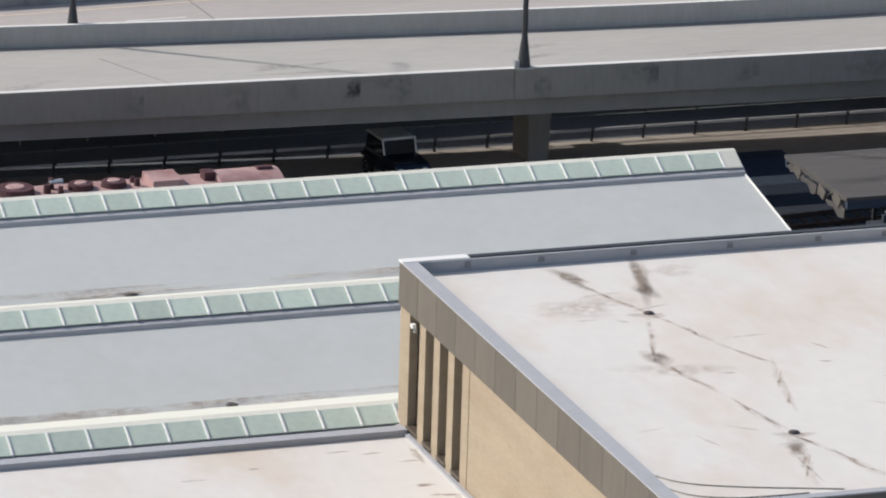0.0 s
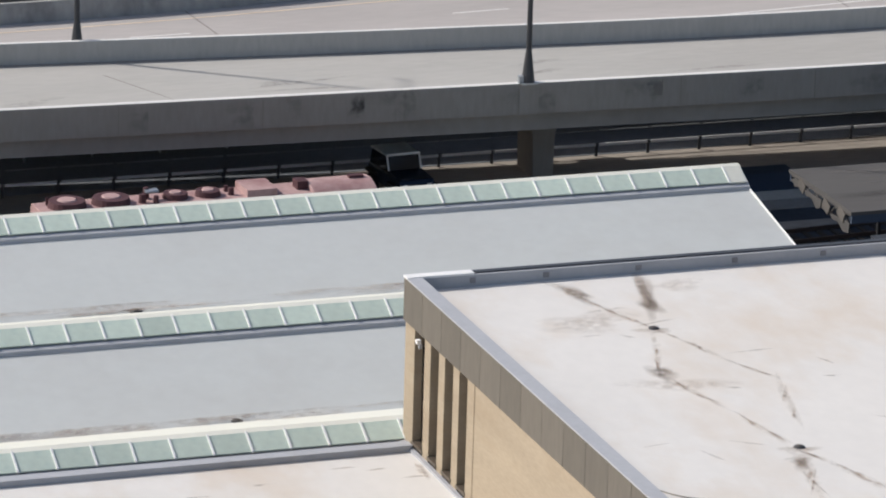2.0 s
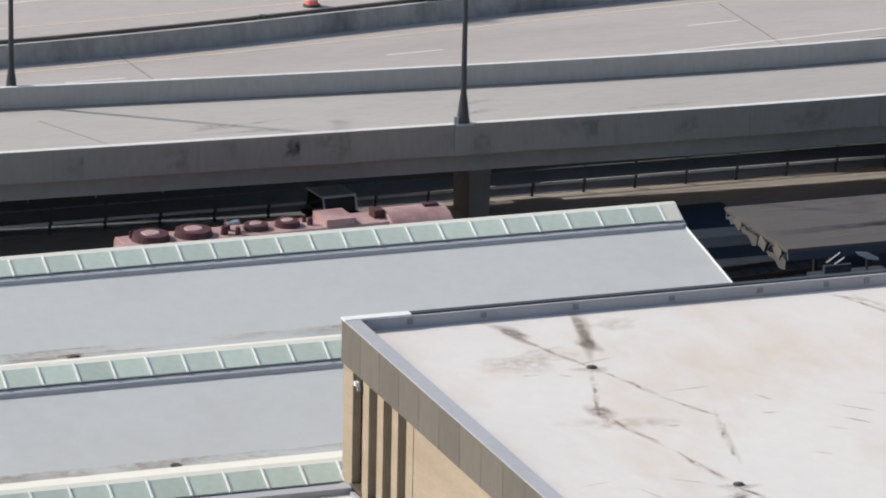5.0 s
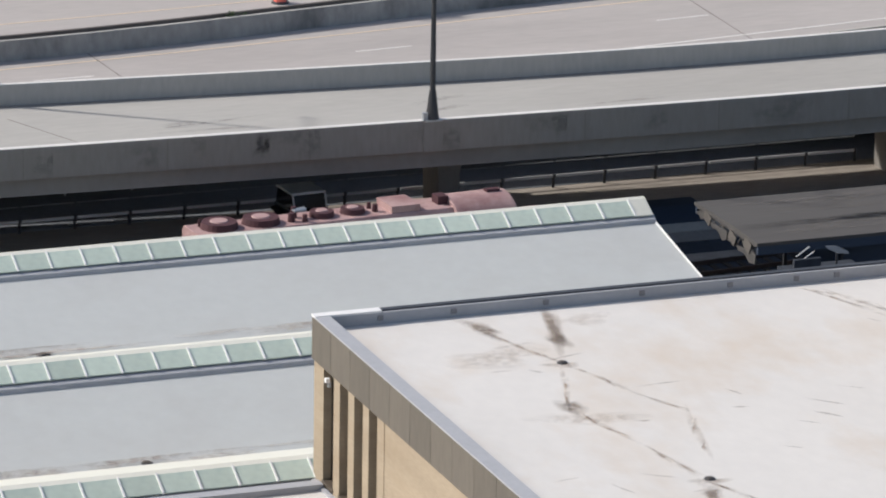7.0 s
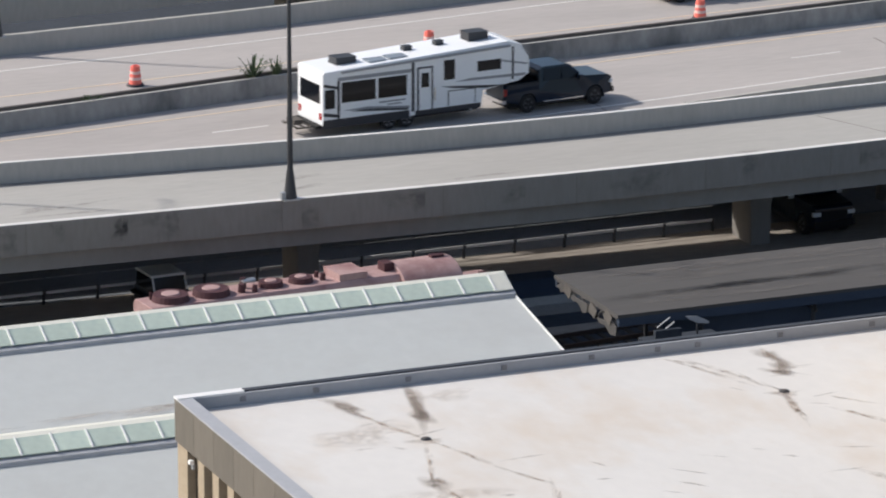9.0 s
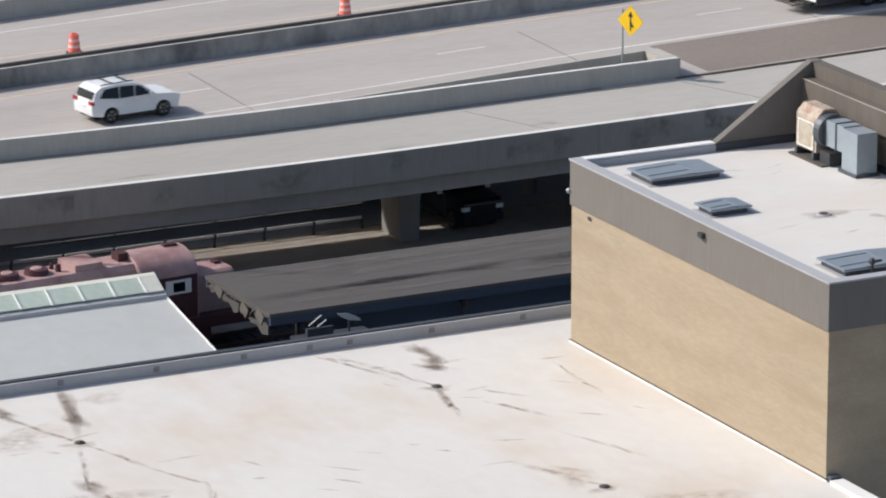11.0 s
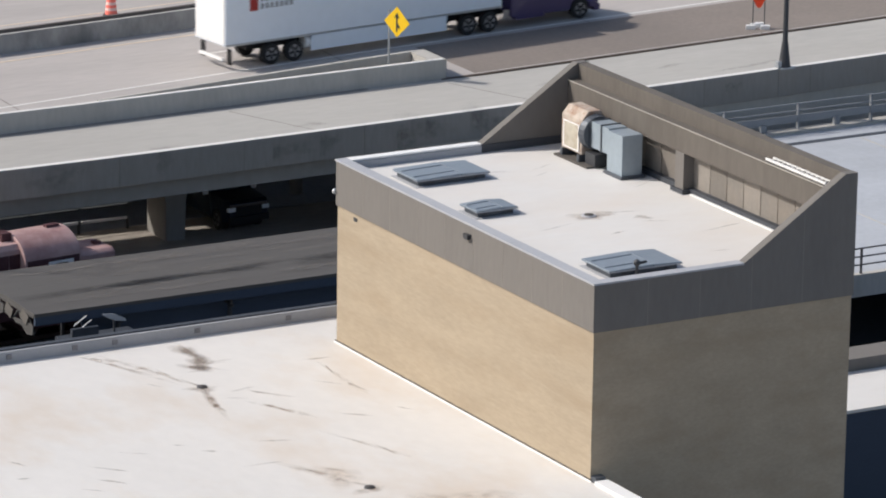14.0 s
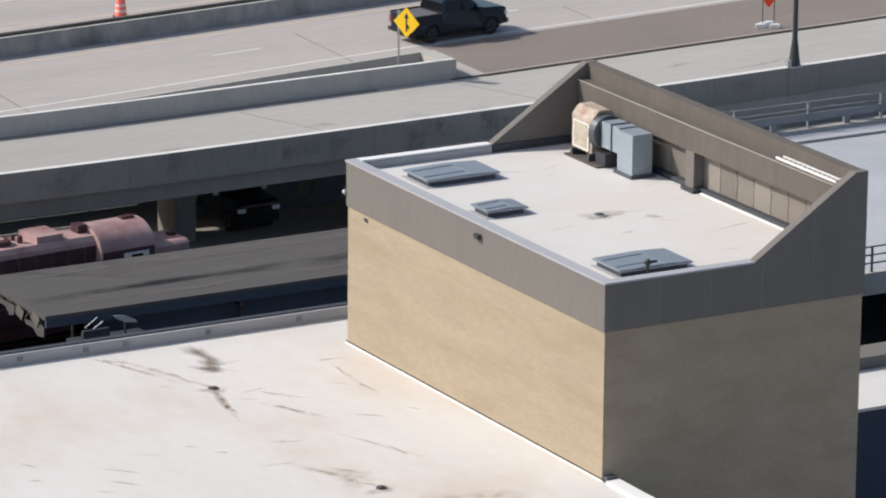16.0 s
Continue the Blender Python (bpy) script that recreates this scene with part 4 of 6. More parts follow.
# yard between the shed, the canopy and the near building, its shade painted dark
tagged(boxpart("yard_floor", (40, 190, 150.5, 178.0, -1.5, -1.15), M_DARK), "loading yard floor with shade put into its dark colour", "ground", kind="structure")
scrap = thing("scrap_pile", "broken metal sheets and bars lying in the yard", "debris", (78.6, 169.4, -1.15))
for n in range(16):
    rnd = random.Random(60 + n)
    boxpart("scrap_bar", (-0.8, 0.8, -0.05, 0.05, 0, 0.06), M_FLASH if n % 4 == 0 else M_TRUSS, scrap,
            m=pose(rnd.uniform(-2.6, 2.2), rnd.uniform(-1.5, 1.5), 0.25 + 0.1 * n, rnd.uniform(-10, 10), rnd.uniform(-18, 18), rnd.uniform(-20, 60)))
fr = thing("bent_frame", "bent pale metal frame on a dark crate in the yard", "debris", (79.3, 170.3, 0.0))
boxpart("crate", (-0.6, 2.6, -0.5, 0.75, -1.15, 2.4), M_DARK, fr, "dark crate carrying the frame", 0.03)
boxpart("block", (-0.15, 1.0, 0.1, 0.28, 2.4, 2.78), M_DARK, fr, "dark block under the bars", 0.02)
for x0, z0, x1, z1 in ((0.0, 2.86, 0.56, 3.23), (0.2, 2.66, 0.77, 3.02)):
    bm = bmesh.new()
    tube(bm, (x0, 0.3, z0), (x1, 0.3, z1), 0.025, sides=6)
    part("bar", bm, M_FLASHW, fr, "pale metal bar")
bm = bmesh.new()
prism(bm, [(1.25, 3.2), (1.75, 3.15), (2.25, 2.9), (2.3, 2.78), (1.8, 2.85), (1.4, 3.05)], "y", 0.3, 0.33)
part("plate", bm, M_FLASH, fr, "torn pale sheet")
boxpart("prop", (1.75, 1.82, 0.32, 0.38, 2.39, 3.0), M_STEELD, fr)

# concrete crossing beside the track
def slope_strip(name, y0, y1, x1, material, label, category):
    """A paved strip on the bank between the track and the highway."""
    bm = bmesh.new()
    z0, z1 = 0.3125 * (y0 - 187.6), min(0.0, 0.3125 * (y1 - 187.6))
    prism(bm, [(y0, z0 + 0.12), (min(y1, 187.6), z1 + 0.12), (y1, z1 + 0.12), (y1, z1 - 0.2), (y0, z0 - 0.2)] if y1 > 187.6 else [(y0, z0 + 0.12), (y1, z1 + 0.12), (y1, z1 - 0.2), (y0, z0 - 0.2)], "x", 70, x1)
    return tagged(part(name, bm, material), label, category, kind="structure")


slope_strip("navy_strip", 186.35, 188.7, 82.6, M_NAVY, "dark blue-grey strip behind the apron", "pavement")
slope_strip("concrete_apron", 185.72, 186.32, 85, M_BARR2, "pale concrete apron sloping up from the track", "pavement")
slope_strip("apron_kerb", 185.0, 185.66, 85, M_BARR, "grey concrete kerb before the apron", "kerb")
slope_strip("asphalt_strip", 183.0, 184.95, 85, M_DARK, "hazy dark asphalt strip beside the track", "pavement")

# ---- railway ----
y_track = line_of((-200, 179.4), (40, 179.6), (57.7, 180.0), (64.3, 180.4), (71.4, 181.1), (75.5, 181.5), (82.7, 182.4), (87.8, 182.9), (100, 183.4), (140, 183.0))
bm = bmesh.new()
sweep(bm, [(-2.3, -1.3), (-2.0, -1.14), (1.6, -1.14), (2.4, -0.98), (3.2, -0.86), (3.3, -1.4)], y_track, list(range(-60, 131, 5)))
tagged(part("track_bed", bm, M_DARK), "dark oily ballast under the track", "ballast", kind="structure")
for off in (-0.75, 0.68):
    bm = bmesh.new()
    sweep(bm, [(off, -1.1), (off, -0.92), (off + 0.07, -0.92), (off + 0.07, -1.1)], y_track, list(range(-60, 131, 5)))
    tagged(part("rail", bm, M_RAILS), "rusty steel running rail", "rail", group="track rails", kind="structure")
bm = bmesh.new()
for k in range(290):
    x = -60 + k * 0.65
    y = y_track(x)
    cube(bm, x - 0.11, x + 0.11, y - 1.25, y + 1.25, -1.25, -1.08)
tagged(part("track_ties", bm, M_TIES), "dark creosoted railway ties", "railway ties", kind="stuff")

# Dark bluish sheet added to paint the deep shade under the highway.
tagged(boxpart("shade_floor", (-150, 260, 192.4, 216.0, -0.3, 0.02), M_SHADEFLOOR), "dark blue-grey floor painted for the shade under the highway", "road", kind="structure")
# guard rail in the shade of the highway
guard = thing("guard_fence", "low pale guard rail under the highway", "fence")
for z0, z1, m in ((0.48, 0.6, M_STEELL), (1.17, 1.2, M_STEELH)):
    for k in range(30):
        x = 20 + 2.4 * k
        boxpart("fence_rail", (x + 0.12, x + 2.34, 192.1, 192.16, z0, z1), m, guard)
for k in range(31):
    x = 20 + 2.4 * k
    boxpart("fence_post", (x - 0.06, x + 0.06, 192.17, 192.21, 0, 0.6), M_STEELD, guard)
fence2 = thing("guard_fence", "grey rail fence beyond the tracks under the highway", "fence")
for k in range(30):
    x = 24 + 3.0 * k
    boxpart("fence_rail", (x, x + 2.9, 197.0, 197.05, 0.9, 0.97), M_STEELG, fence2)
    boxpart("fence_post", (x - 0.04, x + 0.04, 197.06, 197.12, 0, 0.97), M_STEELH, fence2)

# ---- lower deck and roof beside the penthouse ----
ld = thing("lower_deck", "pale concrete deck with a steel railing", "deck", kind="structure")
boxpart("slab", (103, 190, 162.5, 184.3, 2.3, 3.0), M_LOWER, ld)
boxpart("slab_edge", (103, 190, 162.2, 162.5, 2.2, 3.15), M_BARR2, ld)
bm = bmesh.new()
sweep(bm, [(0.12, 0.0), (0.12, DECK - 0.43), (0.48, DECK - 0.43), (0.48, 0.0)], y_near, [103, 106] + list(range(108, 181, 3)))
part("retaining_wall", bm, M_BARR2, ld, "grey concrete retaining wall under the parapet")
# Dark line before the kerb, painted as the kerb's shadow.
boxpart("joint_or_shade_strip", (103, 190, 181.9, 182.3, 3.0, 3.015), M_HATCHD, ld)
for x in (109.0, 116.5, 124.0, 131.5):
    boxpart("joint_or_shade_strip", (x, x + 0.08, 162.6, 181.8, 3.0, 3.012), M_BARR2, ld)
boxpart("kerb", (103, 190, 183.6, 184.3, 3.0, 3.12), M_BARR2, ld)
for k in range(24):
    x = 104 + 2.0 * k
    wide = k % 2 == 0
    boxpart("railing_post", (x, x + (0.3 if wide else 0.08), 183.9, 184.05, 3.1, 3.5 if wide else 4.35), M_STEELH, ld)
for z0, z1 in ((3.45, 3.8), (3.98, 4.02), (4.3, 4.35)):
    boxpart("railing_bar", (104, 190, 183.94, 184.0, z0, z1), M_STEELH, ld)
for k in range(14):
    boxpart("railing_post", (108 + 1.5 * k, 108.08 + 1.5 * k, 162.3, 162.38, 3.15, 4.25), M_STEELD, ld)
for z in (3.5, 3.85, 4.2):
    boxpart("railing_bar", (108, 130, 162.31, 162.37, z, z + 0.05), M_STEELD, ld)
rr = thing("side_roof", "small white flat roof over a dark wall", "building", kind="structure")
boxpart("wall", (89.5, 140, 144.6, 150.0, 0, 3.9), M_NAVY, rr, "dark haze-lifted blue-grey wall")
boxpart("roof", (89.5, 140, 144.5, 148.6, 3.9, 4.02), M_ROOF2, rr)
boxpart("parapet", (89.5, 140, 148.6, 150.0, 3.9, 4.5), M_FASCIA, rr, "grey concrete parapet")
# Unseen pale floor, added to bounce light onto the penthouse front.
tagged(boxpart("yard_floor", (79.1, 175, 60, 129.4, -0.4, 0.02), M_LOWER), "unseen pale floor added to bounce light up the penthouse wall", "ground", kind="structure")

# ---- far ramp behind the highway ----
fr2 = thing("far_ramp", "pale concrete ramp beyond the highway", "bridge ramp", kind="structure")
bm = bmesh.new()
sweep(bm, [(7.5, 4.3), (7.5, 7.2), (7.9, 7.2), (8.2, 6.3), (18, 6.3), (18, 4.3)], y_far, XS)
part("ramp_deck", bm, M_BARR2, fr2)
for k in range(7):
    x = 20 + 22 * k
    boxpart("ramp_pier", (x, x + 1.6, y_far(x) + 11, y_far(x) + 12.6, 0, 4.35), M_BARR, fr2)
# Shade between the highway and the far ramp, painted as a dark sheet.
tagged(boxpart("far_ground", (-420, 460, 229, 262, -0.1, 0.03), M_DARK), "ground beyond the highway with shade put into its dark colour", "ground", kind="structure")


# ---- street lamps ----
def street_lamp(x, y, z, label):
    s = thing("street_lamp", label, "street lamp", (x, y, z), group="highway lamps")
    bm = bmesh.new()
    tube(bm, (0, 0, 1.2), (0, 0, 11.0), 0.125, 0.06, 12)
    part("pole", bm, M_STEELD, s)
    bm = bmesh.new()
    tube(bm, (0, 0, 0.0), (0, 0, 1.25), 0.29, 0.14, 12)
    part("base_cone", bm, M_STEELD, s)
    boxpart("junction_box", (-0.44, -0.24, -0.14, 0.08, -0.02, 0.32), M_STEELG, s, bevel=0.02)
    boxpart("base_plate", (-0.36, 0.36, -0.3, 0.3, -0.03, 0.04), M_STEELG, s)
    bm = bmesh.new()
    tube(bm, (0, 0, 10.9), (0, 2.4, 11.5), 0.05)
    part("arm", bm, M_STEELD, s)
    boxpart("lamp_head", (-0.11, 0.11, 2.2, 2.75, 11.42, 11.52), M_STEELG, s, bevel=0.04)
    return s


street_lamp(69.35, y_near(69.3) + 0.15, BTOP, "dark steel street lamp on the ramp parapet")
street_lamp(122.6, y_near(122.6) + 0.15, BTOP, "dark steel street lamp on the ramp parapet")
street_lamp(53.1, y_second(53.1) + 0.55, BTOP - 0.5, "dark steel street lamp behind the ramp barrier")
street_lamp(66.9, y_far(66.9) + 0.2, BTOP, "dark steel street lamp on the far parapet")
for x in (69.35, 122.6):
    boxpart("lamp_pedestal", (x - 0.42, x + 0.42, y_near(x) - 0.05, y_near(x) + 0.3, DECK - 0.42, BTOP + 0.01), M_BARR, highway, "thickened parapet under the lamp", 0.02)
for x in range(-20, 170, 6):
    if abs(x - 70) > 2:
        boxpart("parapet_joint", (x, x + 0.03, y_near(x) - 0.008, y_near(x) + 0.1, DECK - 0.4, BTOP - 0.02), M_JOINT, highway)
spot = blot("parapet_stain", 0, 0, 0, 0.42, 0.34, M_SOOT, highway, 77, "dark soot spot on the parapet")
spot.matrix_basis = pose(62.05, y_near(62.05) - 0.004, 4.9, 90, 0, 0)
for n in range(22):
    rnd = random.Random(4100 + n)
    x = rnd.uniform(44, 132)
    spot = blot("parapet_stain", 0, 0, 0, rnd.uniform(0.3, 1.6), rnd.uniform(0.3, 0.6), M_SOIL2, highway, 4200 + n)
    spot.matrix_basis = pose(x, y_near(x) - 0.003, rnd.uniform(4.6, 5.1), 90, 0, 0)
# crack lines and patches on the decks
for n in range(18):
    rnd = random.Random(1500 + n)
    x = rnd.uniform(46, 130)
    blot("deck_mark", x, y_near(x) + rnd.uniform(2, 7.5), DECK, rnd.uniform(0.5, 2.2), rnd.uniform(0.15, 0.5), M_SOIL2, highway, 1600 + n, "", rnd.uniform(-0.1, 0.3))
for x in (56.6, 100.5, 112.0):
    sx = x
    boxpart("deck_crack", (-0.025, 0.025, 0.1, 8.2, -0.01, 0.006), M_JOINT, highway, m=pose(sx, y_near(sx) + 0.4, DECK, 0, 0, 22))
for x in (60.2, 89.0, 106.5, 121.0):
    boxpart("deck_crack", (-0.03, 0.03, 0.2, 9.5, -0.01, 0.012), M_JOINT, highway, m=pose(x, y_second(x) + 2.1 if x < 108 else y_seam(x) + 0.4, DECK, 0, 0, -2 if x > 61 else 3))

# ---- roadworks ----
def traffic_drum(x, y):
    d = thing("traffic_drum", "orange and white striped traffic drum on a dark base", "traffic drum", (x, y, DECK + 0.005), group="traffic drums")
    bm = bmesh.new()
    bmesh.ops.create_cone(bm, cap_ends=True, segments=16, radius1=0.42, radius2=0.38, depth=0.1, matrix=Matrix.Translation((0, 0, 0.05)))
    part("base", bm, M_STEELD, d, "dark rubber base")
    z = 0.1
    for k, (h, m) in enumerate(((0.2, M_ORANGE), (0.13, M_REFL), (0.15, M_ORANGE), (0.13, M_REFL), (0.22, M_ORANGE))):
        r0, r1 = 0.3 - 0.09 * (z - 0.1) / 0.9, 0.3 - 0.09 * (z + h - 0.1) / 0.9
        bm = bmesh.new()
        bmesh.ops.create_cone(bm, cap_ends=True, segments=16, radius1=r0, radius2=r1, depth=h, matrix=Matrix.Translation((0, 0, z + h / 2)))
        part("band", bm, m, d)
        z += h
    boxpart("handle", (-0.12, 0.12, -0.03, 0.03, z, z + 0.06), M_ORANGE, d)


for x, y in ((41.0, 208.2), (54.1, 208.4), (70.98, 209.75), (86.1, 211.17), (100.87, 212.5), (115.8, 214.3)):
    traffic_drum(x, y)
sg = thing("warning_sign", "yellow diamond merge sign on a steel post", "road sign", (106.95, 195.5, DECK - 0.28), rz=-64)
bm = bmesh.new()
tube(bm, (0, 0, 0), (0, 0, 3.5), 0.05)
part("post", bm, M_STEELG, sg)
bm = bmesh.new()
prism(bm, [(0.5, 2.28), (1.22, 3.0), (0.5, 3.72), (-0.22, 3.0)], "y", -0.09, -0.06)
part("plate", bm, M_SIGNY, sg, "yellow diamond plate")
bm = bmesh.new()
cube(bm, 0.46, 0.54, -0.098, -0.09, 2.55, 3.3)
prism(bm, [(0.36, 3.2), (0.64, 3.2), (0.5, 3.46)], "y", -0.098, -0.09)
cube(bm, 0.54, 0.66, -0.098, -0.09, 2.72, 2.82)
prism(bm, [(0.58, 2.72), (0.68, 2.72), (0.54, 2.98), (0.5, 2.94)], "y", -0.098, -0.09)
part("arrow", bm, M_STEELD, sg, "black merge arrow")
M_CLOTH = bpy.data.materials.new("orange mesh cloth")
M_CLOTH.use_nodes = True
cn, cl = M_CLOTH.node_tree.nodes, M_CLOTH.node_tree.links
thru, both = cn.new("ShaderNodeBsdfTranslucent"), cn.new("ShaderNodeMixShader")
thru.inputs[0].default_value = cn["Principled BSDF"].inputs["Base Color"].default_value = (0.97, 0.19, 0.08, 1)
both.inputs[0].default_value = 0.6
cl.new(cn["Principled BSDF"].outputs[0], both.inputs[1])
cl.new(thru.outputs[0], both.inputs[2])
cl.new(both.outputs[0], cn["Material Output"].inputs[0])
rs = thing("work_sign", "orange cloth diamond work sign on a portable stand", "road sign", (128.0, 196.7, DECK + 0.01), rz=-28)
bm = bmesh.new()
prism(bm, [(-0.08, 1.0), (0.08, 1.0), (0.42, 1.62), (0.0, 2.3), (-0.42, 1.62)], "y", -0.02, 0.0)
part("plate", bm, M_CLOTH, rs, "orange diamond plate")
for x in (-0.28, 0.28):
    bm = bmesh.new()
    tube(bm, (x, 0, 0.1), (x, 0.02, 1.75), 0.025, sides=6)
    part("post", bm, M_STEELD, rs)
for x, y in ((-0.4, -0.3), (0.1, 0.25), (-0.15, 0.05), (0.3, -0.3)):
    boxpart("sandbag", (x - 0.22, x + 0.22, y - 0.12, y + 0.12, 0, 0.2), M_FLASHW, rs, "white sandbag", 0.06)


# ---- weeds on the median ----
def weed(x, y, z, n, h, seed, label):
    """A clump of long blades that rise and arch outwards, with a few side leaves."""
    rnd = random.Random(seed)
    w = thing("weed", label, "plant", (x, y, z), group="median weeds")
    bm = bmesh.new()
    for k in range(n):
        a, lean, tall = rnd.uniform(0, math.tau), rnd.uniform(0.1, 0.75), h * rnd.uniform(0.55, 1.0)
        out = Vector((math.cos(a), math.sin(a) * 0.7, 0))
        side = Vector((-out.y, out.x, 0)).normalized() * rnd.uniform(0.025, 0.05)
        foot = out * rnd.uniform(0.0, 0.12)
        spine = [foot + out * lean * tall * f * f + Vector((0, 0, tall * (f - 0.35 * lean * f * f))) for f in (0, 0.3, 0.6, 0.85, 1.0)]
        rows = [[bm.verts.new(p - side * t), bm.verts.new(p + side * t)] for p, t in zip(spine, (0.6, 1.0, 1.0, 0.7, 0.1))]
        for p, q in zip(rows, rows[1:]):
            bm.faces.new((p[0], p[1], q[1], q[0]))
        for j in range(3):
            p = spine[rnd.randint(1, 3)]
            q = Vector((rnd.uniform(-1, 1), rnd.uniform(-1, 1), rnd.uniform(0.0, 0.8))).normalized() * rnd.uniform(0.08, 0.2)
            sd = q.cross(Vector((0, 0, 1))).normalized() * 0.035
            bm.faces.new([bm.verts.new(v) for v in (p, p + q * 0.5 + sd, p + q, p + q * 0.5 - sd)])
    part("leaves", bm, M_LEAF, w)


weed(75.3, y_med(75.3) + 0.48, DECK + 0.4, 40, 1.75, 1, "tall green weed growing on the median")
weed(76.5, y_med(76.5) + 0.48, DECK + 0.4, 34, 1.5, 2, "tall green weed growing on the median")
weed(66.9, y_med(66.9) + 0.48, DECK + 0.5, 26, 0.7, 3, "low green weed growing on the median")
weed(67.6, y_med(67.6) + 0.48, DECK + 0.5, 24, 0.55, 4, "low green weed growing on the median")


# ---- vehicles ----
for paint, coat in ((M_NAVYP, 1.0), (M_BLACKP, 0.5)):
    bs = paint.node_tree.nodes["Principled BSDF"]
    bs.inputs["Coat Tint"].default_value = (0.65, 0.82, 1.0, 1)
    bs.inputs["Specular Tint"].default_value = (0.5, 0.72, 1.0, 1)
    bs.inputs["Coat Weight"].default_value, bs.inputs["Coat Roughness"].default_value, bs.inputs["Coat IOR"].default_value = coat, 0.05, 1.5


def shell(bm, outline, width):
    """A closed side outline of (x, z), with the half width given by width(x, z) on both sides."""
    lo = [bm.verts.new((x, -width(x, z), z)) for x, z in outline]
    hi = [bm.verts.new((x, width(x, z), z)) for x, z in outline]
    k = len(outline)
    fs = [bm.faces.new(lo), bm.faces.new(hi)]
    for i in range(k):
        fs.append(bm.faces.new((lo[i], lo[(i + 1) % k], hi[(i + 1) % k], hi[i])))
    bmesh.ops.recalc_face_normals(bm, faces=fs)
    bmesh.ops.triangulate(bm, faces=fs[:2])


def arch(x, z, r, n=7):
    """Points of a wheel arch, from front to back along the sill at height z."""
    return [(x + r * math.cos(math.pi * k / n), z + r * math.sin(math.pi * k / n)) for k in range(n + 1)]


def wheel(parent, x, y, r, w=0.26, rim=M_RIM):
    bm = bmesh.new()
    bmesh.ops.create_cone(bm, cap_ends=True, segments=24, radius1=r, radius2=r, depth=w, matrix=pose(x, y, r, 90))
    t = part("wheel", bm, M_TYRE, parent, "black tyre on an alloy rim", 0.03)
    if rim:
        bm = bmesh.new()
        s = 1 if y > 0 else -1
        bmesh.ops.create_cone(bm, cap_ends=True, segments=18, radius1=r * 0.62, radius2=r * 0.62, depth=0.03, matrix=pose(x, y + s * (w / 2 + 0.005), r, 90))
        part("rim", bm, rim, t)
        bm = bmesh.new()
        for k in range(5):
            cube(bm, -0.05, 0.05, -0.012, 0.012, r * 0.12, r * 0.58, m=pose(x, y + s * (w / 2 + 0.02), r) @ pose(0, 0, 0, 0, 72 * k + 36, 0))
        part("spoke_gap", bm, M_UNDER, t)


def side_panel(bm, poly, width, out=0.008, sides=(-1, 1), depth=0.03):
    """A thin pane or panel over a body side, following its slope."""
    for s in sides:
        a = [bm.verts.new((x, s * (width(x, z) + out), z)) for x, z in poly]
        b = [bm.verts.new((x, s * (width(x, z) - depth), z)) for x, z in poly]
        k = len(poly)
        fs = [bm.faces.new(a), bm.faces.new(b)]
        for i in range(k):
            fs.append(bm.faces.new((a[i], a[(i + 1) % k], b[(i + 1) % k], b[i])))
        bmesh.ops.recalc_face_normals(bm, faces=fs)


def cross_pane(bm, p, q, width, lift=0.012):
    """A pane across the car between two points of its outline."""
    (x0, z0), (x1, z1) = p, q
    d = Vector((x1 - x0, 0, z1 - z0)).normalized()
    nrm = Vector((-d.z, 0, d.x))
    if nrm.z < 0:
        nrm = -nrm
    up, dn = nrm * lift, nrm * -0.03
    ring = [Vector((x, s * (width(x, z) - 0.07), z)) for (x, z), s in (((x0, z0), -1), ((x0, z0), 1), ((x1, z1), 1), ((x1, z1), -1))]
    a, b = [bm.verts.new(v + up) for v in ring], [bm.verts.new(v + dn) for v in ring]
    fs = [bm.faces.new(a), bm.faces.new(b)] + [bm.faces.new((a[i], a[(i + 1) % 4], b[(i + 1) % 4], b[i])) for i in range(4)]
    bmesh.ops.recalc_face_normals(bm, faces=fs)


def car(name, label, category, outline, belt, hw, tumble, windows, panes, axles, r, paint, rim=M_RIM):
    c = thing(name, label, category)

    def width(x, z):
        w = hw - max(0.0, z - belt) * tumble - max(0.0, 0.45 - z) * 0.15
        return w - 0.12 * max(0.0, abs(x) - 0.42 * LEN) / (0.08 * LEN)
    LEN = max(p[0] for p in outline) - min(p[0] for p in outline)
    bm = bmesh.new()
    shell(bm, outline, width)
    part("body", bm, paint, c, bevel=0.035)
    for poly in windows:
        for s in (-1, 1):
            bm = bmesh.new()
            side_panel(bm, poly, width, sides=(s,))
            part("side_window", bm, M_GLASSD, c)
    for k, (p, q) in enumerate(panes):
        bm = bmesh.new()
        cross_pane(bm, p, q, width)
        part("windscreen" if k == 0 else "rear_window", bm, M_GLASSD, c)
    for x in axles:
        for s in (-1, 1):
            wheel(c, x, s * (hw - 0.14), r, 0.26, rim)
    bm = bmesh.new()
    cube(bm, min(p[0] for p in outline) + 0.3, max(p[0] for p in outline) - 0.3, -hw + 0.25, hw - 0.25, 0.22, 0.5)
    part("underbody", bm, M_UNDER, c)
    return c, width


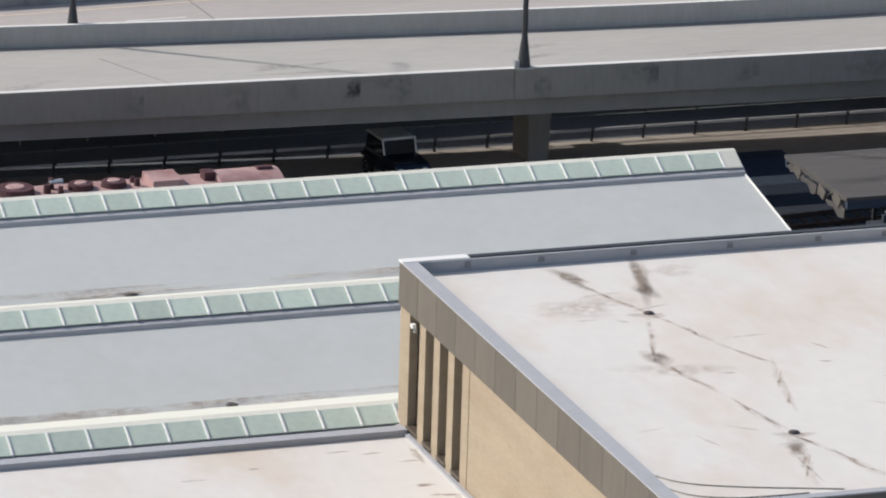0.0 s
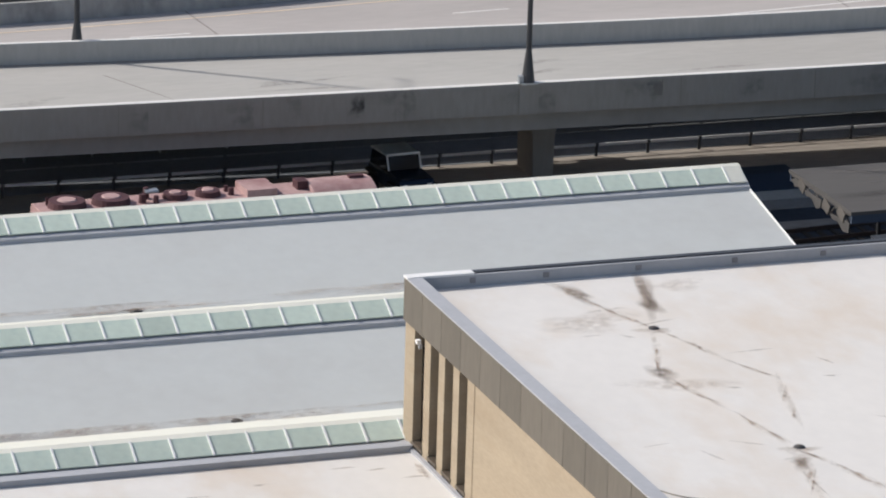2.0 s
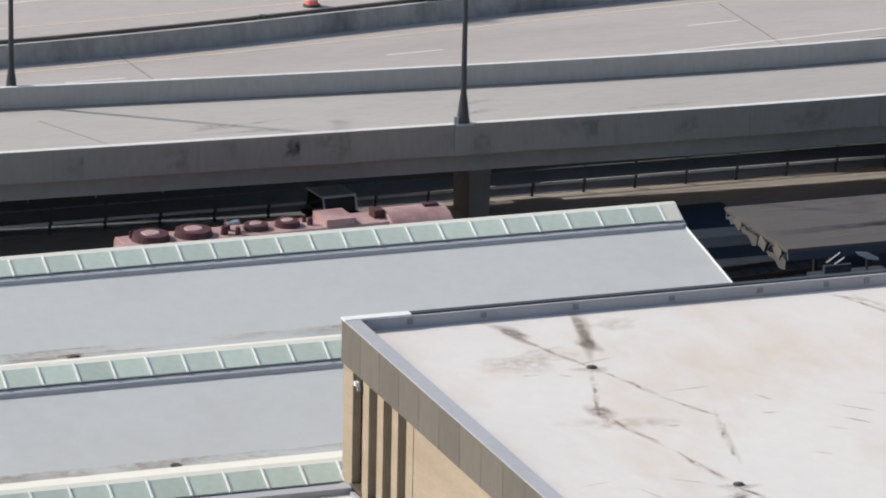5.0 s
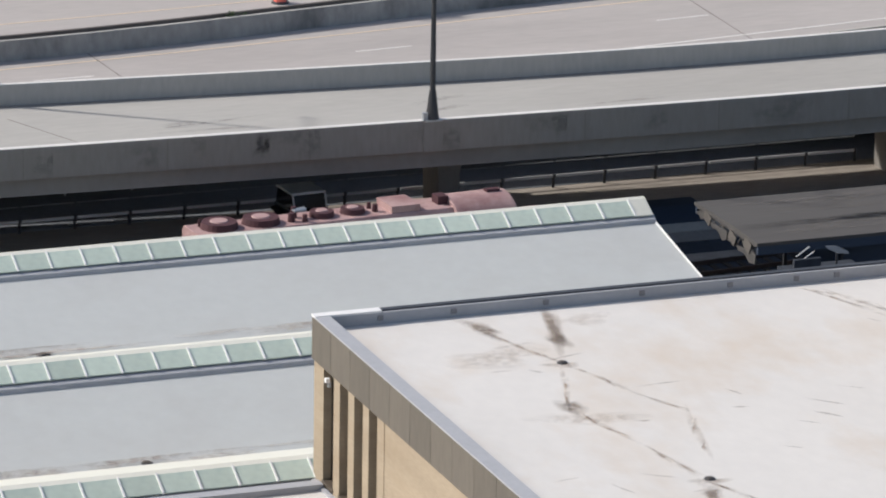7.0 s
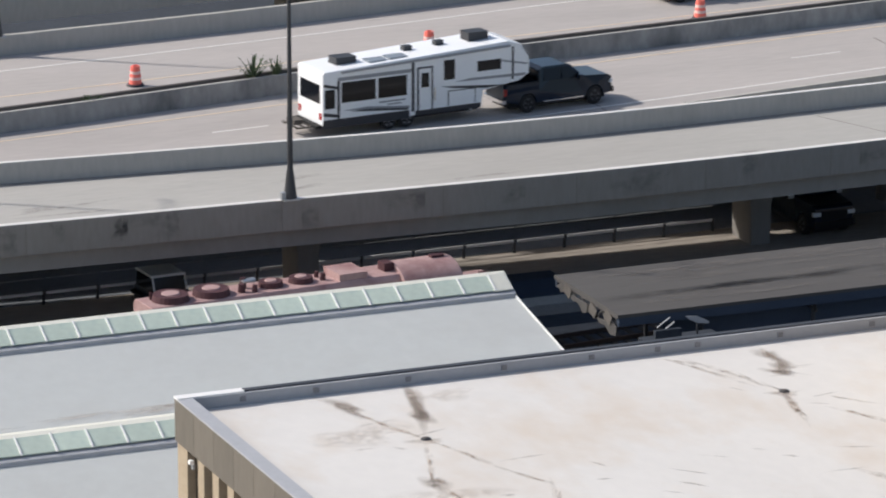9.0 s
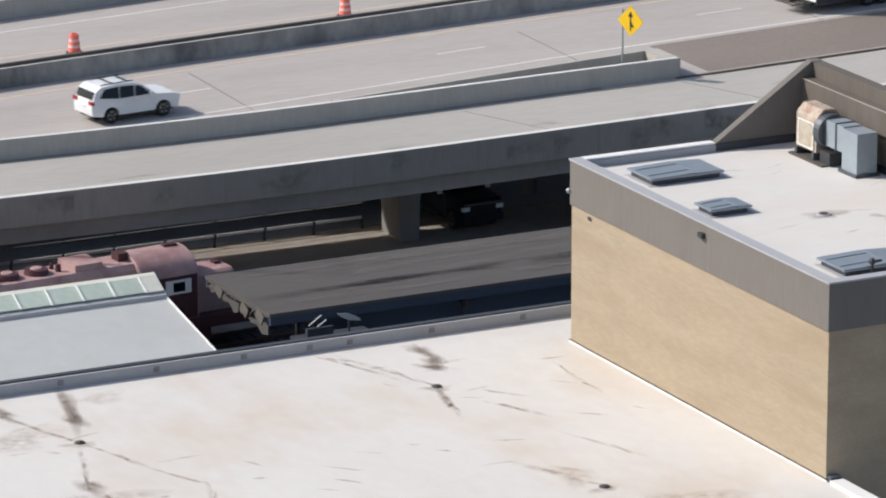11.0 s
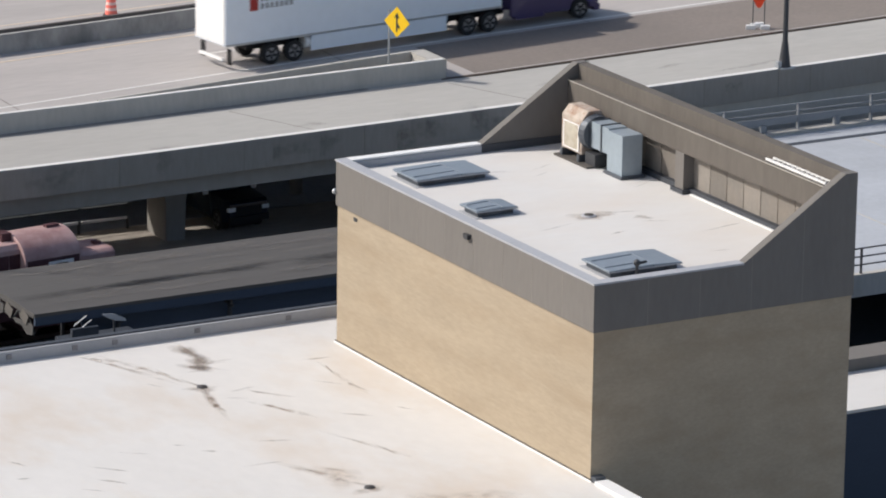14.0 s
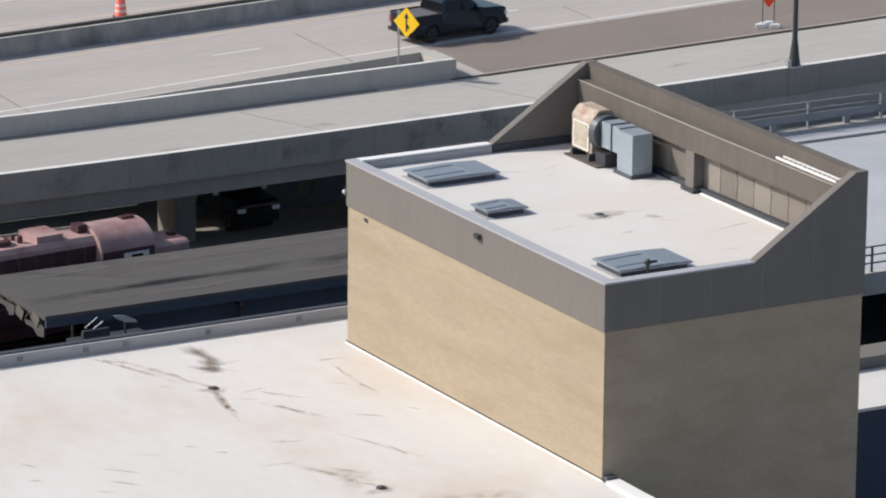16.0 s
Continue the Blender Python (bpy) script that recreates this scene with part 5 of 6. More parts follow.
def suv(name, label, paint, H=1.72, L=4.85):
    a, b = 1.42, -1.4
    out = [(-2.38, 0.4)] + [(x, z) for x, z in reversed(arch(b, 0.33, 0.42))] + [(x, z) for x, z in reversed(arch(a, 0.33, 0.42))] + \
          [(2.3, 0.36), (2.4, 0.62), (2.36, 0.88), (2.1, 1.0), (1.05, 1.08), (0.35, 1.55), (-0.1, H - 0.04), (-0.9, H), (-1.85, H - 0.06), (-2.15, 1.5), (-2.36, 1.05), (-2.42, 0.75)]
    wins = [[(0.78, 1.12), (0.28, 1.5), (-0.02, 1.57), (-0.08, 1.1)], [(-0.16, 1.1), (-0.1, 1.58), (-0.85, 1.61), (-0.92, 1.1)], [(-1.0, 1.1), (-0.93, 1.61), (-1.7, 1.55), (-1.98, 1.2)]]
    c, w = car(name, label, "car", out, 1.02, 0.95, 0.27, wins, [((1.02, 1.1), (0.36, 1.54)), ((-2.17, 1.47), (-2.33, 1.12))], (a, b), 0.36, paint)
    for s in (-1, 1):
        bm = bmesh.new()
        tube(bm, (-0.1, s * 0.62, H + 0.04), (-1.75, s * 0.62, H + 0.01), 0.025, sides=6)
        part("roof_rail", bm, M_STEELD, c)
        boxpart("tail_light", (-2.43, -2.3, s * 0.55 if s > 0 else -0.88, 0.88 if s > 0 else -0.55, 0.92, 1.08), M_RED, c, bevel=0.02)
        boxpart("headlight", (2.18, 2.39, 0.5 if s > 0 else -0.83, 0.83 if s > 0 else -0.5, 0.76, 0.9), M_LAMP, c, bevel=0.02)
        boxpart("mirror", (0.62, 0.8, 0.93 if s > 0 else -1.12, 1.12 if s > 0 else -0.93, 1.08, 1.24), paint, c, bevel=0.03)
    boxpart("number_plate", (-2.45, -2.42, -0.26, 0.26, 0.74, 0.86), M_LAMP, c)
    boxpart("grille", (2.36, 2.42, -0.45, 0.45, 0.5, 0.8), M_UNDER, c, bevel=0.02)
    for x in (-0.35, -1.2):
        boxpart("crossbar", (x - 0.04, x + 0.04, -0.62, 0.62, H + 0.03, H + 0.07), M_STEELD, c)
    c.scale = (0.94, 1.0, 1.0)
    return c


def pickup(name, label, paint, single=False, bed_cover=False):
    a, b = 1.95, -1.75
    r0 = -0.1 if not single else 0.35
    out = [(-2.9, 0.55)] + list(reversed(arch(b, 0.42, 0.47))) + list(reversed(arch(a, 0.42, 0.47))) + \
          [(2.85, 0.45), (2.95, 0.7), (2.93, 1.16), (2.7, 1.27), (1.3, 1.35), (0.72, 1.86), (0.4, 1.93), (r0 - 0.75, 1.93), (r0 - 0.95, 1.8), (r0 - 1.05, 0.93), (-2.9, 0.93), (-2.95, 0.85)]
    wins = [[(1.1, 1.36), (0.62, 1.8), (0.2, 1.83), (0.16, 1.33)]]
    if not single:
        wins.append([(0.08, 1.33), (0.12, 1.83), (-0.78, 1.83), (-0.86, 1.33)])
    c, w = car(name, label, "pickup truck", out, 1.2, 1.0, 0.3, wins, [((1.26, 1.38), (0.74, 1.84)), ((r0 - 0.96, 1.76), (r0 - 1.02, 1.36))], (a, b), 0.41, paint, M_RIM if single else M_RIMD)
    boxpart("bed_cover" if bed_cover else "bed_liner", (-2.86, r0 - 1.06, -0.86, 0.86, *((1.25, 1.3) if bed_cover else (0.93, 0.955))), M_PLASTIC if bed_cover else M_UNDER, c, "folded grey bed cover" if bed_cover else "dark open bed")
    for s in (-1, 1):
        lo, hi = (0.86, 1.0) if s > 0 else (-1.0, -0.86)
        boxpart("bed_side", (-2.9, r0 - 1.06, lo, hi, 0.86, 1.32), paint, c, bevel=0.03)
        boxpart("bed_rail", (-2.9, r0 - 1.06, lo + 0.01, hi - 0.01, 1.32, 1.345), M_UNDER if not single else paint, c, bevel=0.008)
        lo, hi = (0.62, 0.96) if s > 0 else (-0.96, -0.62)
        boxpart("headlight", (2.8, 2.95, lo, hi, 0.88, 1.04), M_LAMP, c, bevel=0.02)
        boxpart("tail_light", (-2.97, -2.86, 0.8 if s > 0 else -0.98, 0.98 if s > 0 else -0.8, 0.86, 1.14), M_RED, c, bevel=0.02)
        boxpart("mirror", (0.95, 1.15, 1.0 if s > 0 else -1.25, 1.25 if s > 0 else -1.0, 1.25, 1.48), paint, c, bevel=0.03)
        boxpart("running_board", (-0.9, 1.3, 0.9 if s > 0 else -1.02, 1.02 if s > 0 else -0.9, 0.4, 0.46), M_UNDER if bed_cover else M_CHROME, c)
    boxpart("tailgate", (-2.98, -2.88, -0.8, 0.8, 0.62, 1.34), paint, c, bevel=0.03)
    boxpart("rear_bumper", (-3.1, -2.9, -0.9, 0.9, 0.48, 0.64), M_CHROME if not bed_cover else M_UNDER, c, bevel=0.04)
    boxpart("front_bumper", (2.88, 3.05, -0.92, 0.92, 0.45, 0.68), M_CHROME if single else M_UNDER, c, bevel=0.04)
    boxpart("grille", (2.9, 2.98, -0.6, 0.6, 0.72, 1.06), M_UNDER, c, bevel=0.02)
    c.scale = (0.94, 1.0, 1.03)
    return c


def camper():
    c = thing("camper_trailer", "white fifth-wheel camper with dark windows and graphics", "camper trailer")
    W = 1.22
    L = 10.4                                   # rear at x = 0, nose at x = L

    def width(x, z):
        return W
    out = [(0, 0.55), (0.9, 0.5), (7.95, 0.5), (8.05, 1.25), (9.9, 1.5), (L, 1.8), (L, 2.5), (9.95, 3.2), (9.3, 3.38), (5.0, 3.17), (0.1, 2.95), (0, 2.88)]
    bm = bmesh.new()
    shell(bm, out, width)
    part("body", bm, M_RVW, c, "white ribbed body", 0.04)

    def panel(name, poly, m, label="", out=0.012, sides=(-1, 1)):
        for s in sides:
            bm = bmesh.new()
            side_panel(bm, poly, width, out, (s,))
            part(name, bm, m, c, label)

    def rect(x0, x1, z0, z1):
        return [(x0, z0), (x1, z0), (x1, z1), (x0, z1)]
    panel("window", rect(0.93, 2.62, 1.5, 2.42), M_GLASSD)
    panel("window", rect(2.75, 4.18, 1.5, 2.42), M_GLASSD)
    panel("window", rect(0.1, 0.6, 1.3, 2.15), M_GLASSD)
    panel("window", rect(6.05, 6.6, 1.95, 2.85), M_GLASSD)
    panel("window", rect(7.75, 8.95, 2.15, 2.62), M_GLASSD)
    panel("slide_trim", rect(0.75, 4.4, 2.5, 2.66), M_RVG, "grey slide-out trim")
    panel("slide_trim", rect(0.72, 0.84, 0.75, 2.5), M_RVB)
    panel("slide_trim", rect(4.42, 4.56, 0.7, 3.0), M_RVB)
    panel("awning_tube", [(0.9, 2.84), (9.4, 3.12), (9.4, 3.22), (0.9, 2.94)], M_RVG, "grey awning along the roof edge", 0.09)
    panel("lower_skirt", rect(0.02, 4.3, 0.42, 0.8), M_RVB, "dark lower skirt")
    panel("lower_skirt", rect(4.6, 7.9, 0.5, 0.72), M_RVB)
    panel("graphic", [(0.05, 0.98), (0.75, 0.86), (0.75, 1.0), (0.05, 1.14)], M_RVB)
    panel("graphic", [(1.0, 1.15), (4.3, 0.84), (4.3, 1.0), (2.2, 1.2)], M_RVG)
    panel("graphic", [(1.4, 1.06), (4.2, 0.82), (4.2, 0.92), (2.2, 1.1)], M_RVB)
    panel("graphic", [(5.9, 1.68), (9.2, 1.4), (8.2, 1.36), (6.6, 1.52)], M_RVB)
    panel("graphic", [(6.6, 1.8), (10.2, 1.72), (10.2, 1.84), (7.4, 1.9)], M_RVG)
    panel("graphic", [(0.05, 2.3), (0.75, 2.14), (0.75, 2.26), (0.05, 2.44)], M_RVB)
    panel("graphic", rect(9.5, 9.6, 1.6, 3.1), M_RVB)
    panel("graphic", [(8.9, 2.5), (10.3, 2.2), (10.3, 2.28), (8.9, 2.58)], M_RVG)
    panel("lettering_bar", rect(2.8, 4.1, 1.28, 1.35), M_RVG)
    panel("lettering_bar", rect(3.2, 3.9, 1.15, 1.21), M_RVG)
    panel("door", rect(4.78, 5.4, 0.72, 2.6), M_RVW, "white entry door", 0.03, (-1,))
    panel("door_window", rect(4.9, 5.28, 1.75, 2.4), M_GLASSD, "", 0.045, (-1,))
    panel("door_frame", rect(4.7, 4.78, 0.7, 2.68), M_RVB, "", 0.03, (-1,))
    panel("door_frame", rect(5.4, 5.48, 0.7, 2.68), M_RVB, "", 0.03, (-1,))
    panel("door_frame", rect(4.7, 5.48, 2.6, 2.68), M_RVB, "", 0.032, (-1,))
    panel("grab_handle", rect(5.55, 5.6, 1.1, 1.7), M_CHROME, "", 0.06, (-1,))
    panel("storage_hatch", rect(6.3, 7.6, 0.78, 1.4), M_RVW, "white storage hatch", 0.028)
    panel("hatch_trim", rect(6.25, 6.3, 0.76, 1.43), M_RVB)
    panel("hatch_trim", rect(6.3, 7.6, 1.4, 1.44), M_RVB)
    panel("hatch_trim", rect(7.6, 7.65, 0.76, 1.43), M_RVB)
    boxpart("rear_window", (-0.015, 0.02, -0.95, 0.95, 1.5, 2.35), M_GLASSD, c, bevel=0.01)
    boxpart("rear_bumper", (-0.3, 0.05, -1.1, 1.1, 0.42, 0.56), M_UNDER, c, bevel=0.02)
    for x in (-1.0, -0.65, -0.32):
        boxpart("rear_rack", (x - 0.04, x + 0.04, -0.7, 0.7, 0.45, 0.52), M_SOILD, c, "rear cargo rack bar", 0.01)
    for y in (-0.6, 0.6):
        boxpart("rack_arm", (-1.0, 0.0, y - 0.04, y + 0.04, 0.4, 0.46), M_SOILD, c)
    boxpart("rack_load", (-0.95, -0.5, -0.3, 0.45, 0.52, 0.72), M_SOILD, c, "small brown load on the rack", 0.05)
    for y in (-1.0, 1.0):
        boxpart("tail_light", (-0.02, 0.03, y - 0.12, y + 0.12, 0.8, 1.1), M_RED, c)
    for x, y, w, l, h in ((1.6, 0.0, 0.75, 1.0, 0.32), (8.3, 0.1, 0.75, 1.0, 0.4), (4.9, 0.2, 0.35, 0.4, 0.22), (6.5, 0.2, 0.35, 0.4, 0.22)):
        z = 2.93 + 0.046 * x
        boxpart("roof_unit", (x - l / 2, x + l / 2, y - w / 2, y + w / 2, z - 0.05, z + h), M_STEELD, c, "dark roof air unit", 0.08)
    for x in (3.0, 4.0):
        boxpart("solar_panel", (x - 0.5, x + 0.4, -0.9, -0.2, 2.93 + 0.046 * x, 3.0 + 0.046 * x), M_HATCH, c, "grey solar panel")
    for x in (3.3, 4.2):
        for y in (-1.02, 1.02):
            wheel(c, x, y, 0.38, 0.24)
    boxpart("axle_frame", (0.5, 7.9, -0.9, 0.9, 0.34, 0.56), M_UNDER, c)
    for y in (-0.9, 0.9):
        boxpart("landing_leg", (7.5, 7.62, y - 0.06, y + 0.06, 0.3, 0.7), M_STEELG, c)
    return c


def semi():
    t = thing("semi_truck", "dark purple sleeper tractor with a white box trailer", "semi truck")
    # nose at x = 0, the rear of the trailer at x = -21
    W = 1.22

    def width(x, z):
        return W - (0.35 if x > -1.6 and z > 0.9 else 0.0) * min(1.0, (x + 1.6) / 1.0 if x > -1.6 else 0) - max(0.0, z - 3.0) * 0.18
    out = [(-5.3, 0.55), (-2.0, 0.5)] + list(reversed(arch(-1.15, 0.5, 0.6))) + [(-0.1, 0.45), (0.0, 0.9), (-0.12, 1.5), (-0.35, 1.75), (-1.75, 2.05), (-2.3, 2.85), (-2.9, 3.35), (-3.8, 3.75), (-5.3, 3.85)]
    bm = bmesh.new()
    shell(bm, out, width)
    part("cab", bm, M_PURPLE, t, "dark purple sleeper cab", 0.05)
    for s in (-1, 1):
        bm = bmesh.new()
        side_panel(bm, [(-1.9, 2.05), (-2.35, 2.7), (-2.85, 2.72), (-2.85, 2.0)], lambda x, z: W, sides=(s,))
        part("side_window", bm, M_GLASSD, t)
        bm = bmesh.new()
        side_panel(bm, [(-3.6, 2.0), (-3.6, 2.5), (-4.0, 2.5), (-4.0, 2.0)], lambda x, z: W, sides=(s,))
        part("sleeper_window", bm, M_GLASSD, t)
        bm = bmesh.new()
        side_panel(bm, [(-2.65, 1.45), (-2.65, 1.72), (-3.25, 1.72), (-3.25, 1.45)], lambda x, z: W, 0.015, (s,))
        part("door_plate", bm, M_LAMP, t, "white lettered plate on the door")
        bm = bmesh.new()
        tube(bm, (-0.3, s * 0.95, 1.75), (-0.1, s * 1.25, 2.0), 0.02, sides=6)
        part("hood_mirror", bm, M_UNDER, t)
        boxpart("headlight", (-0.35, -0.03, 0.6 if s > 0 else -0.92, 0.92 if s > 0 else -0.6, 0.95, 1.25), M_LAMP, t, bevel=0.04)
        boxpart("mirror", (-2.0, -1.85, 1.25 if s > 0 else -1.5, 1.5 if s > 0 else -1.25, 2.0, 2.6), M_UNDER, t, bevel=0.03)
        boxpart("fuel_tank", (-5.0, -3.3, 0.72 if s > 0 else -1.2, 1.2 if s > 0 else -0.72, 0.4, 1.0), M_PURPLE, t, bevel=0.12)
        boxpart("exhaust_shield", (-5.75, -5.4, 0.75 if s > 0 else -1.15, 1.15 if s > 0 else -0.75, 0.5, 0.95), M_CHROME, t, "bright step box", 0.05)
    bm = bmesh.new()
    cross_pane(bm, (-1.8, 2.1), (-2.28, 2.82), lambda x, z: 1.05)
    part("windscreen", bm, M_GLASSD, t)
    boxpart("grille", (-0.08, 0.02, -0.5, 0.5, 0.7, 1.6), M_CHROME, t, bevel=0.03)
    boxpart("bumper", (-0.25, 0.1, -1.15, 1.15, 0.3, 0.62), M_PURPLE, t, bevel=0.06)
    boxpart("frame_rail", (-9.2, -1.0, -0.45, 0.45, 0.6, 0.95), M_UNDER, t)
    for x in (-1.15, -6.6, -7.85):
        for s in (-1, 1):
            wheel(t, x, s * 1.05, 0.5, 0.32)
    boxpart("trailer_box", (-21.80, -5.95, -1.28, 1.28, 1.18, 3.98), M_TRAILW, t, "white box trailer body", 0.03)
    boxpart("trailer_roof", (-21.78, -5.97, -1.26, 1.26, 3.98, 4.0), M_FLASHW, t)
    for s in (-1, 1):
        y0, y1 = (1.24, 1.3) if s > 0 else (-1.3, -1.24)
        boxpart("side_skirt", (-17.0, -9.2, y0, y1, 0.42, 1.2), M_TRAILW, t, "white side skirt")
        boxpart("lower_rail", (-21.80, -5.95, y0, y1 + 0.002, 1.14, 1.24), M_STEELG, t)
        boxpart("top_rail", (-21.80, -5.95, y0, y1 + 0.002, 3.86, 3.96), M_STEELG, t)
        boxpart("logo_block", (-20.45, -20.0, -1.3 if s < 0 else 1.27, -1.27 if s < 0 else 1.3, 2.7, 3.4), M_RED, t, "dark red emblem block")
        for k in range(7):
            x = -19.85 + 0.27 * k
            boxpart("lettering_bar", (x, x + 0.16, -1.295 if s < 0 else 1.27, -1.27 if s < 0 else 1.295, 3.1, 3.35), M_RVG, t)
            boxpart("lettering_bar", (x, x + 0.17, -1.295 if s < 0 else 1.27, -1.27 if s < 0 else 1.295, 2.75, 3.0), M_RVG, t)
        bm = bmesh.new()
        bmesh.ops.create_cone(bm, cap_ends=True, segments=16, radius1=0.3, radius2=0.3, depth=1.1, matrix=pose(-16.7, s * 0.95, 0.8, 0, 90, 0))
        part("air_tank", bm, M_FLASHW, t, "white air tank")
        boxpart("mud_flap", (-21.50, -21.46, y0 - 0.3 if s > 0 else y0, y1 if s > 0 else y1 + 0.3, 0.25, 1.0), M_UNDER, t)
    for x in (-17.9, -19.2):
        for s in (-1, 1):
            wheel(t, x, s * 1.05, 0.5, 0.34)
    boxpart("rear_door", (-21.84, -21.80, -1.2, 1.2, 1.25, 3.9), M_FLASHW, t, "white rear doors")
    boxpart("underride_bar", (-21.80, -21.70, -1.0, 1.0, 0.45, 0.58), M_FLASHW, t)
    boxpart("bogie_frame", (-20.2, -17.0, -0.6, 0.6, 0.7, 1.18), M_UNDER, t)
    boxpart("landing_gear", (-10.1, -9.8, -0.9, 0.9, 0.4, 1.18), M_STEELG, t)
    return t


def locomotive():
    c = thing("locomotive", "faded maroon diesel locomotive with roof fans", "locomotive")
    # front of the cab at x = 0, the rear at x = -14.5, rail level at z = 0
    boxpart("frame", (-14.6, 2.3, -1.5, 1.5, 1.1, 1.6), M_LOCOD, c, "dark side frame", 0.04)
    bm = bmesh.new()
    prism(bm, [(-0.98, 1.6), (0.98, 1.6), (0.98, 3.95), (0.8, 4.16), (-0.8, 4.16), (-0.98, 3.95)], "x", -14.4, -3.0)
    part("long_hood", bm, M_LOCO, c, "faded maroon hood", 0.03)
    boxpart("hood_grille", (-14.0, -9.0, -1.01, 1.01, 2.4, 3.7), M_LOCOD, c, "dark radiator grille")
    for k in range(7):
        boxpart("hood_door", (-8.6 + 0.8 * k, -7.84 + 0.8 * k, -1.01, 1.01, 1.7, 3.75), M_LOCOD, c, "dark maroon hood door", 0.012)
    arc = [(1.45 * math.cos(radians(a)), 3.4 + 1.02 * math.sin(radians(a))) for a in range(0, 181, 6)]
    bm = bmesh.new()
    prism(bm, [(1.45, 1.6)] + arc + [(-1.45, 1.6)], "x", -3.3, -0.6)
    part("cab", bm, M_LOCO, c, "maroon cab with a rounded roof", 0.05, False)
    for s in (-1, 1):
        # Two-tone maroon panel; the side's shading is also in its dark colour.
        boxpart("cab_side", (-3.2, -0.7, 1.44 if s > 0 else -1.465, 1.465 if s > 0 else -1.44, 1.65, 3.5), M_LOCOD, c, "maroon cab side, darkened for its shading", 0.01)
        boxpart("cab_window", (-2.2, -1.0, 1.42 if s > 0 else -1.5, 1.5 if s > 0 else -1.42, 2.75, 3.35), M_FLASHW, c, "white-framed cab window", 0.02)
        boxpart("window_glass", (-1.85, -1.3, 1.43 if s > 0 else -1.51, 1.51 if s > 0 else -1.43, 2.85, 3.25), M_GLASSD, c)
        bm = bmesh.new()
        for k in range(9):
            tube(bm, (-14 + 1.5 * k, s * 1.45, 1.6), (-14 + 1.5 * k, s * 1.45, 2.6), 0.02, sides=6)
        tube(bm, (-14, s * 1.45, 2.6), (-2.6, s * 1.45, 2.6), 0.02, sides=6)
        part("handrail", bm, M_LOCOD, c)
    bm = bmesh.new()
    prism(bm, [(-1.0, 1.6), (1.0, 1.6), (1.0, 3.2), (0.8, 3.35), (-0.8, 3.35), (-1.0, 3.2)], "x", -0.62, 1.35)
    part("short_hood", bm, M_LOCO, c, "maroon nose", 0.06)
    boxpart("headlight", (0.85, 1.15, -0.18, 0.18, 3.33, 3.46), M_LOCOD, c, bevel=0.03)
    boxpart("windscreen", (-0.61, -0.57, -1.0, 1.0, 3.45, 3.8), M_GLASSD, c)
    boxpart("roof_vent", (-1.5, -0.9, -0.15, 0.15, 4.36, 4.52), M_LOCOD, c, bevel=0.03)
    boxpart("roof_hatch", (-6.0, -4.75, -0.75, 0.75, 4.14, 4.44), M_LOCO, c, "raised maroon roof box", 0.03)
    boxpart("horn_box", (-3.75, -3.3, -0.3, 0.3, 4.14, 4.5), M_LOCOD, c, bevel=0.03)
    for x, r, h in ((-13.2, 0.78, 0.26), (-11.4, 0.78, 0.26), (-8.75, 0.52, 0.22), (-7.4, 0.52, 0.22)):
        bm = bmesh.new()
        bmesh.ops.create_cone(bm, cap_ends=True, segments=24, radius1=r, radius2=r * 0.92, depth=h, matrix=Matrix.Translation((x, 0, 4.16 + h / 2)))
        f = part("radiator_fan", bm, M_LOCOD, c, "dark round roof fan")
        bm = bmesh.new()
        bmesh.ops.create_cone(bm, cap_ends=True, segments=20, radius1=r * 0.5, radius2=r * 0.44, depth=0.05, matrix=Matrix.Translation((x, 0, 4.18 + h)))
        part("fan_cap", bm, M_LOCO, f)
    for x, y, r, h in ((-9.9, 0.2, 0.14, 0.45), (-10.2, -0.3, 0.16, 0.35), (-9.7, -0.5, 0.12, 0.3), (-6.5, -0.2, 0.13, 0.3), (-6.55, 0.3, 0.1, 0.25), (-13.9, 0.4, 0.06, 0.3)):
        bm = bmesh.new()
        tube(bm, (x, y, 4.1), (x, y, 4.16 + h), r, r * 0.8, 10)
        part("roof_stack", bm, M_LOCOD, c, "dark exhaust stack")
    bm = bmesh.new()
    for k in range(3):
        tube(bm, (-10.0, 0.1 * k - 0.1, 4.5), (-9.5, 0.1 * k - 0.1, 4.52), 0.05, 0.09, 8)
    part("horn", bm, M_STEELG, c)
    for x0 in (-12.8, -1.6):
        boxpart("truck_frame", (x0 - 1.7, x0 + 1.7, -1.15, 1.15, 0.45, 1.05), M_LOCOD, c, bevel=0.04)
        for x in (x0 - 1.2, x0 + 1.2):
            for s in (-1, 1):
                bm = bmesh.new()
                bmesh.ops.create_cone(bm, cap_ends=True, segments=24, radius1=0.5, radius2=0.5, depth=0.14, matrix=pose(x, s * 0.75, 0.5, 90))
                part("wheel", bm, M_RAILS, c)
    boxpart("fuel_tank", (-9.6, -4.6, -1.3, 1.3, 0.35, 1.1), M_LOCOD, c, "dark fuel tank", 0.15)
    boxpart("coupler", (2.3, 2.9, -0.15, 0.15, 0.75, 1.05), M_LOCOD, c, bevel=0.04)
    return c


